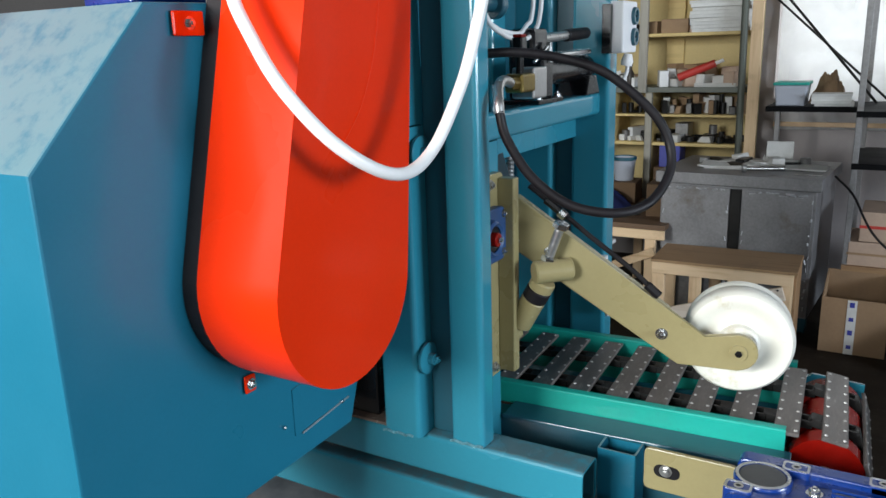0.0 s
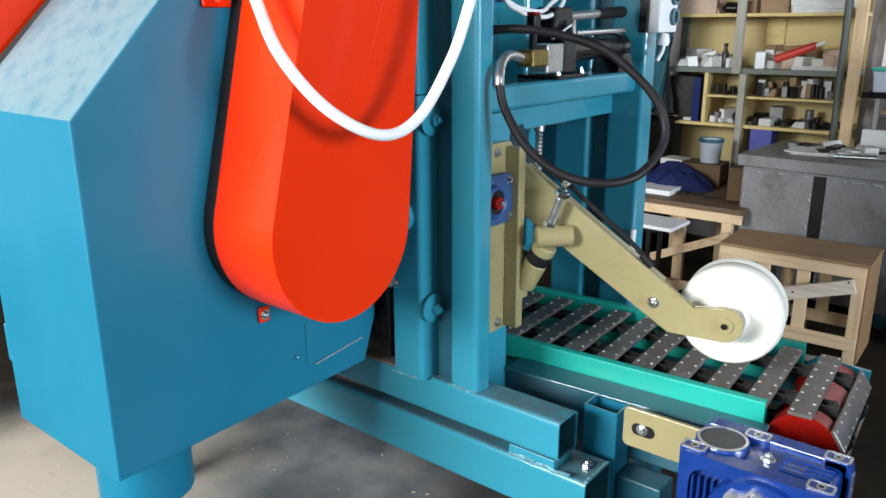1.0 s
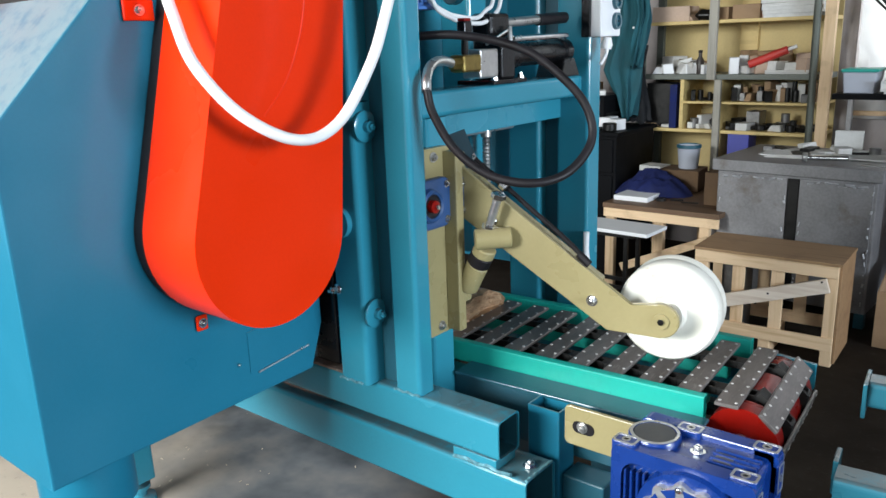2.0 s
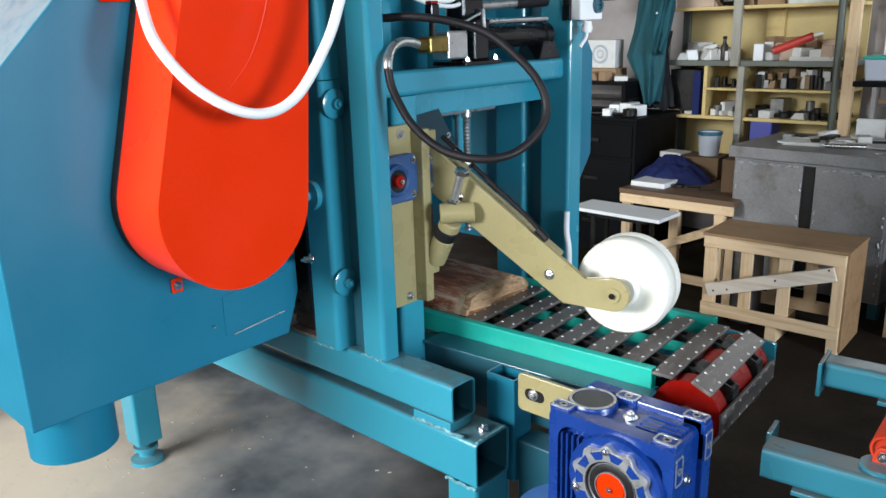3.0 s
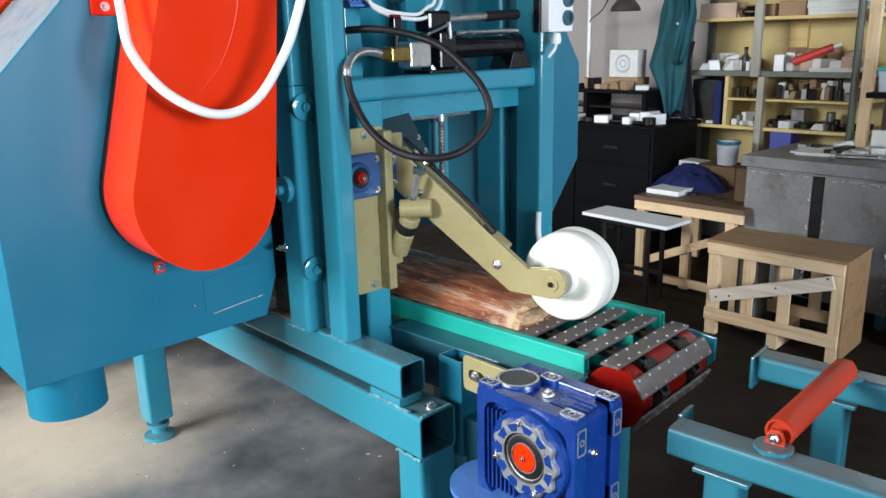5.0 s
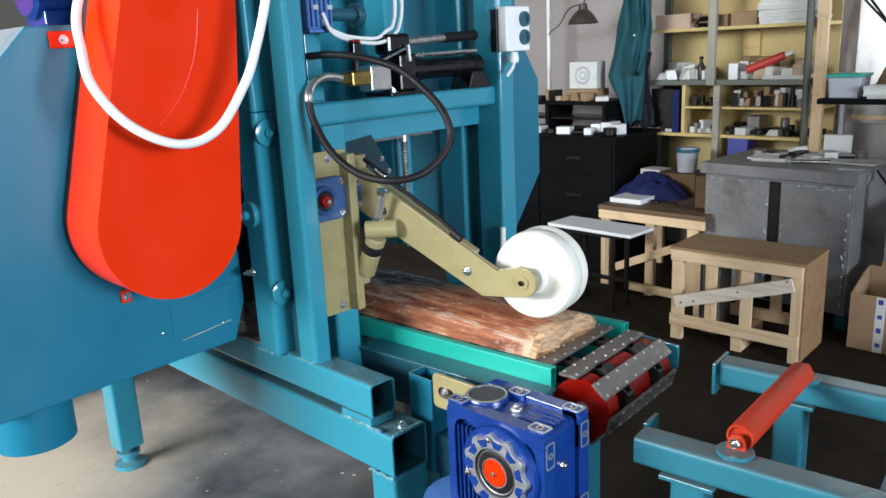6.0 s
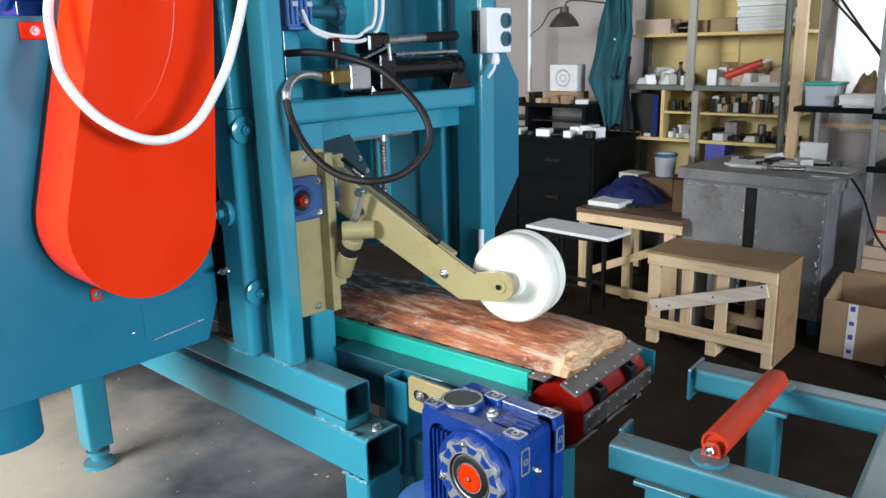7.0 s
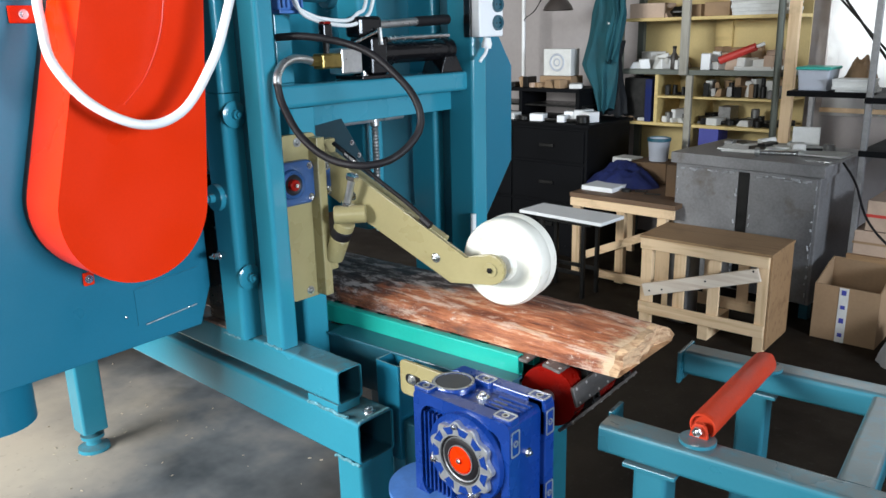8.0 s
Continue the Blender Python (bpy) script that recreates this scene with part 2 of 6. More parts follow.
def concrete():
    """Dark worn concrete, paler grey round the saw, with beige sawdust trodden in below the chute."""
    m, nt, b = nodes_of("workshop_concrete")
    tc = nt.nodes.new("ShaderNodeTexCoord")
    vec = tc.outputs["Object"]
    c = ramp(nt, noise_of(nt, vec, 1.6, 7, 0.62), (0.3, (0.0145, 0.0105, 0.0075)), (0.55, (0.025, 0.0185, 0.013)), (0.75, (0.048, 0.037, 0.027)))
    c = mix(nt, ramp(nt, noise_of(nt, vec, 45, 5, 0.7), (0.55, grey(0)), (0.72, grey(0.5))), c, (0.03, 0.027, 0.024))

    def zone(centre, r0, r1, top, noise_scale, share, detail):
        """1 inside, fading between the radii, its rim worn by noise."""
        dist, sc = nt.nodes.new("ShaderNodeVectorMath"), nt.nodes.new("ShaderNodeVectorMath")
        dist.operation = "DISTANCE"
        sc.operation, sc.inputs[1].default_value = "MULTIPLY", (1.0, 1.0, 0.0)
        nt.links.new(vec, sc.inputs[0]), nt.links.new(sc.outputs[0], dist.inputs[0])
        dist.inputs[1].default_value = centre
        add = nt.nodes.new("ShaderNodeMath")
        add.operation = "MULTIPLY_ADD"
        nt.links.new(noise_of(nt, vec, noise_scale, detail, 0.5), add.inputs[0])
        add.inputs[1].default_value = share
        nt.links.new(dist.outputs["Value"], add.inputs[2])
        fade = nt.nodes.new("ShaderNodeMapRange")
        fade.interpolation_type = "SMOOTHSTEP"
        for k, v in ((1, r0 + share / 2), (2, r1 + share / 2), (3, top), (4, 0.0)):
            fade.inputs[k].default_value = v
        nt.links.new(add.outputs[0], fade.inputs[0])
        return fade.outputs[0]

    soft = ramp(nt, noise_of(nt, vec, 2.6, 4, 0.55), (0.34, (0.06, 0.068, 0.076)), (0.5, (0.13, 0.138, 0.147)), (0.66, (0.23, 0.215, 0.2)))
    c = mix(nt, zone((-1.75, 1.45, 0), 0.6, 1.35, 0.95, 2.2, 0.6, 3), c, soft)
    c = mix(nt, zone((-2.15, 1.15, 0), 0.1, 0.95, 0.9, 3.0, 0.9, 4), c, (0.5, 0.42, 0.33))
    c = mix(nt, ramp(nt, noise_of(nt, vec, 30, 6, 0.7), (0.58, grey(0)), (0.75, grey(0.35))), c, (0.09, 0.085, 0.08))
    nt.links.new(c, b.inputs["Base Color"])
    nt.links.new(ramp(nt, noise_of(nt, vec, 2.4, 5), (0.3, grey(0.5)), (0.7, grey(0.85))), b.inputs["Roughness"])
    b.inputs["Specular IOR Level"].default_value = 0.12
    bump(nt, b, noise_of(nt, vec, 70, 5, 0.7), 0.3, 0.002)
    return m


def slab_skin():
    """Debarked slab: red-brown with pale torn streaks along the grain."""
    m, nt, b = nodes_of("debarked_slab")
    vec, _ = coords(nt, (4.0, 30.0, 30.0))
    vec2, _ = coords(nt, (1, 2.0, 1))
    vec3, _ = coords(nt, (5.0, 16.0, 16.0))
    g = noise_of(nt, vec, 1.3, 8, 0.7)
    c = ramp(nt, g, (0.3, (0.055, 0.018, 0.011)), (0.41, (0.2, 0.055, 0.024)), (0.55, (0.42, 0.135, 0.055)), (0.65, (0.66, 0.42, 0.27)))
    c = mix(nt, ramp(nt, noise_of(nt, vec2, 5, 6, 0.7), (0.56, grey(0)), (0.68, grey(0.7))), c, (0.075, 0.042, 0.032))
    flake = ramp(nt, noise_of(nt, vec3, 1.6, 8, 0.75), (0.54, grey(0)), (0.62, grey(0.85)))
    c = mix(nt, flake, c, (0.58, 0.40, 0.31))
    c = mix(nt, ramp(nt, noise_of(nt, vec2, 26, 6, 0.75), (0.60, grey(0)), (0.67, grey(0.9))), c, (0.62, 0.5, 0.42))
    # long pale scars of the debarker
    vec4, _ = coords(nt, (2.2, 46.0, 20.0))
    c = mix(nt, ramp(nt, noise_of(nt, vec4, 1.0, 6, 0.62), (0.60, grey(0)), (0.66, grey(0.85))), c, (0.66, 0.47, 0.36))
    # grey-black bark left on the far waney side
    tb_, sp_b = nt.nodes.new("ShaderNodeTexCoord"), nt.nodes.new("ShaderNodeSeparateXYZ")
    nt.links.new(tb_.outputs["Object"], sp_b.inputs[0])
    reach = nt.nodes.new("ShaderNodeMath")
    reach.operation = "MULTIPLY_ADD"
    nt.links.new(sp_b.outputs["X"], reach.inputs[0])
    reach.inputs[1].default_value = -0.45
    nt.links.new(sp_b.outputs["Y"], reach.inputs[2])
    worn = nt.nodes.new("ShaderNodeMath")
    worn.operation = "MULTIPLY_ADD"
    nt.links.new(noise_of(nt, vec2, 9, 6, 0.7), worn.inputs[0])
    worn.inputs[1].default_value = 0.3
    nt.links.new(reach.outputs[0], worn.inputs[2])
    bark = ramp(nt, noise_of(nt, vec3, 2.4, 7, 0.75), (0.38, (0.012, 0.01, 0.01)), (0.5, (0.06, 0.048, 0.045)), (0.58, (0.5, 0.44, 0.41)))
    c = mix(nt, ramp(nt, worn.outputs[0], (0.40, grey(0)), (0.46, grey(0.92))), c, bark)
    # torn pale wood towards the sawn end
    tc = nt.nodes.new("ShaderNodeTexCoord")
    sep = nt.nodes.new("ShaderNodeSeparateXYZ")
    nt.links.new(tc.outputs["Object"], sep.inputs[0])
    add = nt.nodes.new("ShaderNodeMath")
    add.operation = "MULTIPLY_ADD"
    nt.links.new(sep.outputs["X"], add.inputs[0])
    add.inputs[1].default_value = 3.4
    nt.links.new(noise_of(nt, vec2, 16, 6, 0.7), add.inputs[2])
    c = mix(nt, ramp(nt, add.outputs[0], (0.3, grey(0)), (0.48, grey(0.95))), c, (0.62, 0.45, 0.29))
    nt.links.new(c, b.inputs["Base Color"])
    b.inputs["Roughness"].default_value = 0.5
    bump(nt, b, g, 1.0, 0.009)
    return m


CONCRETE, SLAB = concrete(), slab_skin()
SLAB_END = surface("fresh_cut_end_grain", (0.55, 0.36, 0.21), 0.8, var=0.35, scale=14, fine=120, stretch=(1, 1, 5), relief=0.002, stain=(0.28, 0.14, 0.07), stain_at=0.52)

# ---- building helpers ----
SPACE = {}


def part(name, bm, material, parent=None, label="", smooth=False):
    """Links a bmesh, given in world metres, as one mesh object under a thing or a part."""
    bmesh.ops.recalc_face_normals(bm, faces=bm.faces)
    if parent is not None:
        bm.transform(SPACE[parent].inverted())
    me = bpy.data.meshes.new(name)
    bm.to_mesh(me)
    bm.free()
    if smooth:
        me.polygons.foreach_set("use_smooth", [True] * len(me.polygons))
        me.set_sharp_from_angle(angle=radians(35))
    me.materials.append(material)
    ob = new(name, me)
    if parent is not None:
        ob.parent = parent
        SPACE[ob] = SPACE[parent]
        if label:
            tagged(ob, label)
    else:
        SPACE[ob] = Matrix()
    return ob


def thing(name, label, category, x=0, y=0, z=0, group="", kind=""):
    ob = new(name)
    ob.location = (x, y, z)
    SPACE[ob] = Matrix.Translation((x, y, z))
    return tagged(ob, label, category, group, kind)


def solo(name, bm, material, label, category, x=0, y=0, z=0, group="", kind="", smooth=False):
    """A thing of one mesh, with its origin at its base."""
    bm.transform(Matrix.Translation((-x, -y, -z)))
    ob = part(name, bm, material, None, smooth=smooth)
    ob.location = (x, y, z)
    SPACE[ob] = Matrix.Translation((x, y, z))
    return tagged(ob, label, category, group, kind)


def box(bm, x0, x1, y0, y1, z0, z1, r=0.0, m=None, seg=2):
    v = [bm.verts.new((x, y, z)) for x in (x0, x1) for y in (y0, y1) for z in (z0, z1)]
    f = [bm.faces.new([v[i] for i in q]) for q in ((0, 1, 3, 2), (4, 6, 7, 5), (0, 4, 5, 1), (2, 3, 7, 6), (0, 2, 6, 4), (1, 5, 7, 3))]
    if m is not None:
        bmesh.ops.transform(bm, matrix=m, verts=v)
    if r:
        es = list({e for q in f for e in q.edges})
        bmesh.ops.bevel(bm, geom=es, offset=r, segments=seg, affect="EDGES", profile=0.5)
    return bm


def B(*a, **k):
    return box(bmesh.new(), *a, **k)


def at_axis(axis, a, b, c):
    return {"x": (a, b, c), "y": (b, a, c), "z": (b, c, a)}[axis]


def prism(bm, pts, axis, a0, a1, r=0.0, hole=None):
    """A flat outline (the other two coordinates in order) drawn out along an axis, with an inner outline of as many points as its hole."""
    lo, hi = ([bm.verts.new(at_axis(axis, a, *p)) for p in pts] for a in (a0, a1))
    n = len(pts)
    sides = [bm.faces.new((lo[i], lo[(i + 1) % n], hi[(i + 1) % n], hi[i])) for i in range(n)]
    if hole is None:
        caps = [bm.faces.new(lo), bm.faces.new(hi)]
        if r:
            bmesh.ops.bevel(bm, geom=list({e for f in caps for e in f.edges}), offset=r, segments=2, affect="EDGES", profile=0.5)
    else:
        li, hi2 = ([bm.verts.new(at_axis(axis, a, *p)) for p in hole] for a in (a0, a1))
        for i in range(n):
            j = (i + 1) % n
            bm.faces.new((li[i], hi2[i], hi2[j], li[j]))
            bm.faces.new((lo[i], li[i], li[j], lo[j]))
            bm.faces.new((hi[i], hi[j], hi2[j], hi2[i]))
    return bm


def round_rect(b0, b1, c0, c1, r, seg=4):
    out = []
    for cb, cc, a0 in ((b1 - r, c1 - r, 0), (b0 + r, c1 - r, 90), (b0 + r, c0 + r, 180), (b1 - r, c0 + r, 270)):
        out += [(cb + r * math.cos(radians(a0 + 90 * k / seg)), cc + r * math.sin(radians(a0 + 90 * k / seg))) for k in range(seg + 1)]
    return out


def steel_tube(axis, a0, a1, b0, b1, c0, c1, t=0.004, r=0.011):
    """Rectangular hollow section, open at its ends."""
    return prism(bmesh.new(), round_rect(b0, b1, c0, c1, r), axis, a0, a1, hole=round_rect(b0 + t, b1 - t, c0 + t, c1 - t, max(0.001, r - t * 0.7)))


def lathe(bm, profile, m, n=40, closed=False):
    """Profile rows of (radius, height) turned round z, then laid by m."""
    rings = []
    for r, h in profile:
        rings.append([bm.verts.new(m @ Vector((r * math.cos(2 * math.pi * k / n), r * math.sin(2 * math.pi * k / n), h))) for k in range(n)] if r > 1e-6 else [bm.verts.new(m @ Vector((0, 0, h)))])
    for p, q in zip(rings, rings[1:] + (rings[:1] if closed else [])):
        for k in range(n):
            j = (k + 1) % n
            loop = [p[k % len(p)], p[j % len(p)], q[j % len(q)], q[k % len(q)]]
            loop = list(dict.fromkeys(loop))
            if len(loop) > 2:
                bm.faces.new(loop)
    return bm


def aim(p0, p1):
    d = Vector(p1) - Vector(p0)
    return Matrix.Translation(p0) @ d.to_track_quat("Z", "Y").to_matrix().to_4x4()


def rod(bm, p0, p1, r, n=20, r1=None, e=0.0):
    h = (Vector(p1) - Vector(p0)).length
    r1 = r if r1 is None else r1
    e = e or min(r, h) * 0.12
    return lathe(bm, [(0, 0), (r - e, 0), (r, e), (r1, h - e), (r1 - e, h), (0, h)], aim(p0, p1), n)


def R(*a, **k):
    return rod(bmesh.new(), *a, **k)


def spline(pts, per=8):
    out, p = [], [Vector(q) for q in pts]
    p = [p[0] * 2 - p[1], *p, p[-1] * 2 - p[-2]]
    for a, b, c, d in zip(p, p[1:], p[2:], p[3:]):
        for k in range(per):
            t = k / per
            out.append(0.5 * (2 * b + (c - a) * t + (2 * a - 5 * b + 4 * c - d) * t * t + (3 * b - a - 3 * c + d) * t ** 3))
    return out + [p[-2]]


def hose(bm, pts, r, n=10, per=8):
    line = spline(pts, per)
    up, rings = Vector((0.31, 0.2, 0.93)), []
    for i, p in enumerate(line):
        d = (line[min(i + 1, len(line) - 1)] - line[max(i - 1, 0)]).normalized()
        side = d.cross(up).normalized()
        up = side.cross(d).normalized()
        rings.append([bm.verts.new(p + r * (math.cos(2 * math.pi * k / n) * side + math.sin(2 * math.pi * k / n) * up)) for k in range(n)])
    for a, b in zip(rings, rings[1:]):
        for k in range(n):
            bm.faces.new((a[k], a[(k + 1) % n], b[(k + 1) % n], b[k]))
    bm.faces.new(rings[0]), bm.faces.new(rings[-1])
    return bm


def hexbolt(p, way, r=0.009, h=0.007, washer=True):
    bm, p, way = bmesh.new(), Vector(p), Vector(way).normalized()
    m = aim(p, p + way)
    if washer:
        lathe(bm, [(0, 0), (r * 1.45, 0), (r * 1.45, 0.002), (0, 0.002)], m, 18)
    lathe(bm, [(r, 0.002), (r, 0.002 + h * 0.8), (r * 0.85, 0.002 + h), (r * 0.45, 0.002 + h), (r * 0.42, 0.002 + h * 1.5), (0, 0.002 + h * 1.5)], m, 6)
    return bm


# ---- the hall ----
def structure(name, bm, material, label, category):
    return tagged(part(name, bm, material), label, category, kind="structure")


X0, X1, Y0, Y1, TOP = -6.0, 8.0, -3.5, 5.95, 3.6
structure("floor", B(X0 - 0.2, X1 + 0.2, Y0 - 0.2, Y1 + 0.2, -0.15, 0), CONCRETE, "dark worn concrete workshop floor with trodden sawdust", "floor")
structure("ceiling", B(X0 - 0.2, X1 + 0.2, Y0 - 0.2, Y1 + 0.2, TOP, TOP + 0.15), CEIL, "unseen boarded workshop ceiling, kept dark against bounced light", "ceiling")


def holed_wall(name, along, a0, a1, at0, at1, openings):
    """A wall with rectangular openings (a0, a1, z0, z1)."""
    bm, cur = bmesh.new(), a0
    put = (lambda p, q, z0, z1: box(bm, p, q, at0, at1, z0, z1)) if along == "x" else (lambda p, q, z0, z1: box(bm, at0, at1, p, q, z0, z1))
    for p, q, z0, z1 in openings:
        put(cur, p, 0, TOP)
        if z0 > 0:
            put(p, q, 0, z0)
        put(p, q, z1, TOP)
        cur = q
    put(cur, a1, 0, TOP)
    return structure(name, bm, PLASTER if name == "wall_north" else WALL_DARK, "grey plastered workshop wall", "wall")


holed_wall("wall_north", "x", X0, X1, Y1, Y1 + 0.2, [(-0.52, 1.8, 1.2, 3.2)])
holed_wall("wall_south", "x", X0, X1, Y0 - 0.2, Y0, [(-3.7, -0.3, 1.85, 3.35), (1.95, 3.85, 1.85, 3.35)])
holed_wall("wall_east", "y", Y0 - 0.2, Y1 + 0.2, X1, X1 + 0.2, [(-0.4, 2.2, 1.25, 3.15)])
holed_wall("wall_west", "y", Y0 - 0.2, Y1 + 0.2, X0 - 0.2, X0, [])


def window(name, along, a0, a1, at, z0, z1, n):
    w = tagged(new(name), "unseen steel-framed workshop window holding a daylight lamp", "window", kind="structure")
    SPACE[w] = Matrix()
    f = 0.05

    def bar(nm, p, q, u, v):
        part(nm, B(p, q, at, at + 0.05, u, v, 0.004) if along == "x" else B(at, at + 0.05, p, q, u, v, 0.004), WHITE, w)
    bar("window_frame", a0, a1, z0, z0 + f), bar("window_frame", a0, a1, z1 - f, z1)
    for k in range(n + 1):
        p = a0 + (a1 - a0 - f) * k / n
        bar("mullion", p, p + f, z0 + f, z1 - f)


window("window_1", "x", -3.7, -0.3, Y0 - 0.12, 1.85, 3.35, 3)
# Next two are unseen windows added round the fill lamps.
window("window_2", "x", 1.95, 3.85, Y0 - 0.12, 1.85, 3.35, 2)
window("window_4", "y", -0.4, 2.2, X1 + 0.06, 1.25, 3.15, 3)
window("window_3", "x", -0.52, 1.8, Y1 + 0.14, 1.2, 3.2, 2)

# ---- the saw: frame ----
saw = thing("band_saw", "teal welded steel band saw frame with sheet metal wheel hoods", "band saw", -0.6, 1.6, 0)
part("base_beam", steel_tube("x", -1.95, -0.117, 1.40, 1.514, 0.602, 0.713), TEAL, saw)
part("upper_beam", steel_tube("x", -1.15, -0.182, 1.40, 1.477, 0.737, 0.826), TEAL, saw)
# Thin linings added inside the tubes so the bores read dark.
part("tube_bore", steel_tube("x", -1.95, -0.12, 1.4045, 1.5095, 0.6065, 0.7085, 0.0015, 0.007), TEAL_DARK, saw, "thin dark lining added to shade the tube bore")
part("tube_bore", steel_tube("x", -1.15, -0.185, 1.4045, 1.4725, 0.7415, 0.8215, 0.0015, 0.007), TEAL_DARK, saw, "thin dark lining added to shade the tube bore")
part("packing_plate", B(-0.303, -0.19, 1.402, 1.474, 0.713, 0.737, 0.002), TEAL, saw)
part("packing_plate", B(-1.15, -1.0, 1.402, 1.474, 0.713, 0.737, 0.002), TEAL, saw)
part("base_bolt", hexbolt((-0.146, 1.462, 0.713), (0, 0, 1), 0.011, 0.008), CHROME, saw)
part("weld_seam", hose(bmesh.new(), [(-0.30 + 0.0185 * k, 1.3995 + 0.001 * (k % 2), 0.7155 + 0.002 * ((k * 7) % 3)) for k in range(9)], 0.0045, 6, 3), PAINTED_WELD, saw, "painted weld bead, its sparkle put in the colour", smooth=True)
part("weld_seam", hose(bmesh.new(), [(-0.118, 1.405 + 0.012 * k, 0.7145 + 0.0015 * (k % 2)) for k in range(9)], 0.004, 6, 3), PAINTED_WELD, saw, "painted weld bead, its sparkle put in the colour", smooth=True)
part("leg", steel_tube("z", 0.0, 0.602, -0.205, -0.117, 1.40, 1.514), TEAL, saw)
part("weld_seam", hose(bmesh.new(), [(-0.205 + 0.011 * k, 1.399, 0.601 + 0.002 * ((k * 5) % 3)) for k in range(9)], 0.004, 6, 3), PAINTED_WELD, saw, "painted weld bead, its sparkle put in the colour", smooth=True)
for px in (-0.463, -0.612):
    part("weld_seam", hose(bmesh.new(), [(px + 0.0092 * k, 1.398 if px > -0.5 else 1.374, 0.8275 + 0.0015 * ((k * 5) % 3)) for k in range(9)], 0.003, 6, 3), PAINTED_WELD, saw, "painted weld bead, its sparkle put in the colour", smooth=True)
part("front_post", steel_tube("z", 0.826, 2.5, -0.463, -0.389, 1.40, 1.453), TEAL, saw)
part("guide_post", steel_tube("z", 0.826, 1.46, -0.612, -0.523, 1.376, 1.446), TEAL, saw)
part("guide_post", steel_tube("z", 1.462, 2.5, -0.604, -0.529, 1.38, 1.446), TEAL, saw)
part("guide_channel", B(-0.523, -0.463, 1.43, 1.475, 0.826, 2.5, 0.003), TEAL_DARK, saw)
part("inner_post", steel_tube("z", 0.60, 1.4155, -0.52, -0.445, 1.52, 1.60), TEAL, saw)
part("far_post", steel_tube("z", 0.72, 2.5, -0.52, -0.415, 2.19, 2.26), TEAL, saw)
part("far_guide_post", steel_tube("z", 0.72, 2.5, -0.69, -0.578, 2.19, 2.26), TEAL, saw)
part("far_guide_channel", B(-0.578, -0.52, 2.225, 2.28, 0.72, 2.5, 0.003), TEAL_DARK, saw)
part("far_beam", steel_tube("x", -1.95, -0.117, 2.19, 2.30, 0.602, 0.713), TEAL, saw)
part("far_leg", steel_tube("z", 0, 0.602, -0.205, -0.117, 2.19, 2.30), TEAL, saw)
part("crossbar", steel_tube("y", 1.472, 2.19, -0.52, -0.44, 1.416, 1.474), TEAL, saw)
part("crossbar_apron", B(-0.515, -0.505, 1.60, 2.19, 1.355, 1.416, 0.002), TEAL, saw)
part("rear_panel", B(-0.86, -0.84, 1.46, 2.2, 1.02, 2.5, 0.003), TEAL, saw)
part("inner_column", steel_tube("z", 1.0, 2.5, -0.72, -0.62, 1.92, 2.0), TEAL, saw)
dk = prism(bmesh.new(), [(1.45, 1.338), (1.735, 1.37), (1.845, 1.19), (1.62, 1.21), (1.45, 1.27)], "x", -0.512, -0.504, 0.001)
part("blade_guard_plate", dk, surface("dark_green_enamel", (0.005, 0.03, 0.042), 0.35, var=0.2), saw, "dark slanted blade guard plate")
for k, (y, z) in enumerate(((1.765, 1.30), (1.79, 1.262), (1.81, 1.23))):
    part("guard_bolt", hexbolt((-0.503, y, z), (1, 0, 0), 0.005, 0.004), CHROME, saw)
for x in (-1.87, ):
    for y in (1.45, 2.24):
        lg = part("rear_leg", steel_tube("z", 0.09, 0.602, x, x + 0.10, y - 0.05, y + 0.05), TEAL, saw)
        part("levelling_foot", lathe(bmesh.new(), [(0, 0), (0.062, 0), (0.06, 0.014), (0.03, 0.026), (0.027, 0.05), (0.045, 0.052), (0.045, 0.066), (0.016, 0.068), (0.016, 0.15), (0, 0.15)], Matrix.Translation((x + 0.05, y, 0)), 28), TEAL, lg, smooth=True)
for z in (0.996, 1.41):
    kn = part("guide_roller", lathe(bmesh.new(), [(0, 0), (0.03, 0), (0.033, 0.004), (0.033, 0.009), (0.026, 0.012), (0.012, 0.012), (0.012, 0.024), (0, 0.024)], aim((-0.521, 1.405, z), (0, 1.405, z)), 28), TEAL, saw, smooth=True)
    part("stud_nut", hexbolt((-0.498, 1.405, z), (1, 0, 0), 0.008, 0.007, False), TEAL, kn)
kn = part("clamp_knob", lathe(bmesh.new(), [(0, 0), (0.034, 0), (0.036, 0.006), (0.034, 0.014), (0.012, 0.016), (0.012, 0.03), (0, 0.03)], aim((-0.575, 1.376, 1.203), (-0.575, 1.2, 1.203)), 28), TEAL, saw, smooth=True)
part("stud_nut", hexbolt((-0.575, 1.346, 1.203), (0, -1, 0), 0.01, 0.008, False), TEAL, kn)
part("stud_nut", hexbolt((-0.60, 1.376, 1.045), (-0.2, -1, 0), 0.009, 0.016), CHROME, saw)

# ---- the saw: near hood ----
HY, HX = 0.729, -0.672
outline = [(HY + 0.004, 0.83), (1.345, 0.846), (1.383, 0.95), (1.375, 1.685), (0.94, 1.677), (HY + 0.004, 1.461)]
hood = part("wheel_hood", prism(bmesh.new(), outline, "x", -1.06, HX, 0.004), TEAL_HOOD, saw, "teal sheet metal band wheel hood")
part("flap", prism(bmesh.new(), [(1.17, 0.895), (1.345, 0.91), (1.35, 1.01), (1.17, 0.99)], "x", HX, HX + 0.0025), TEAL_HOOD, hood)
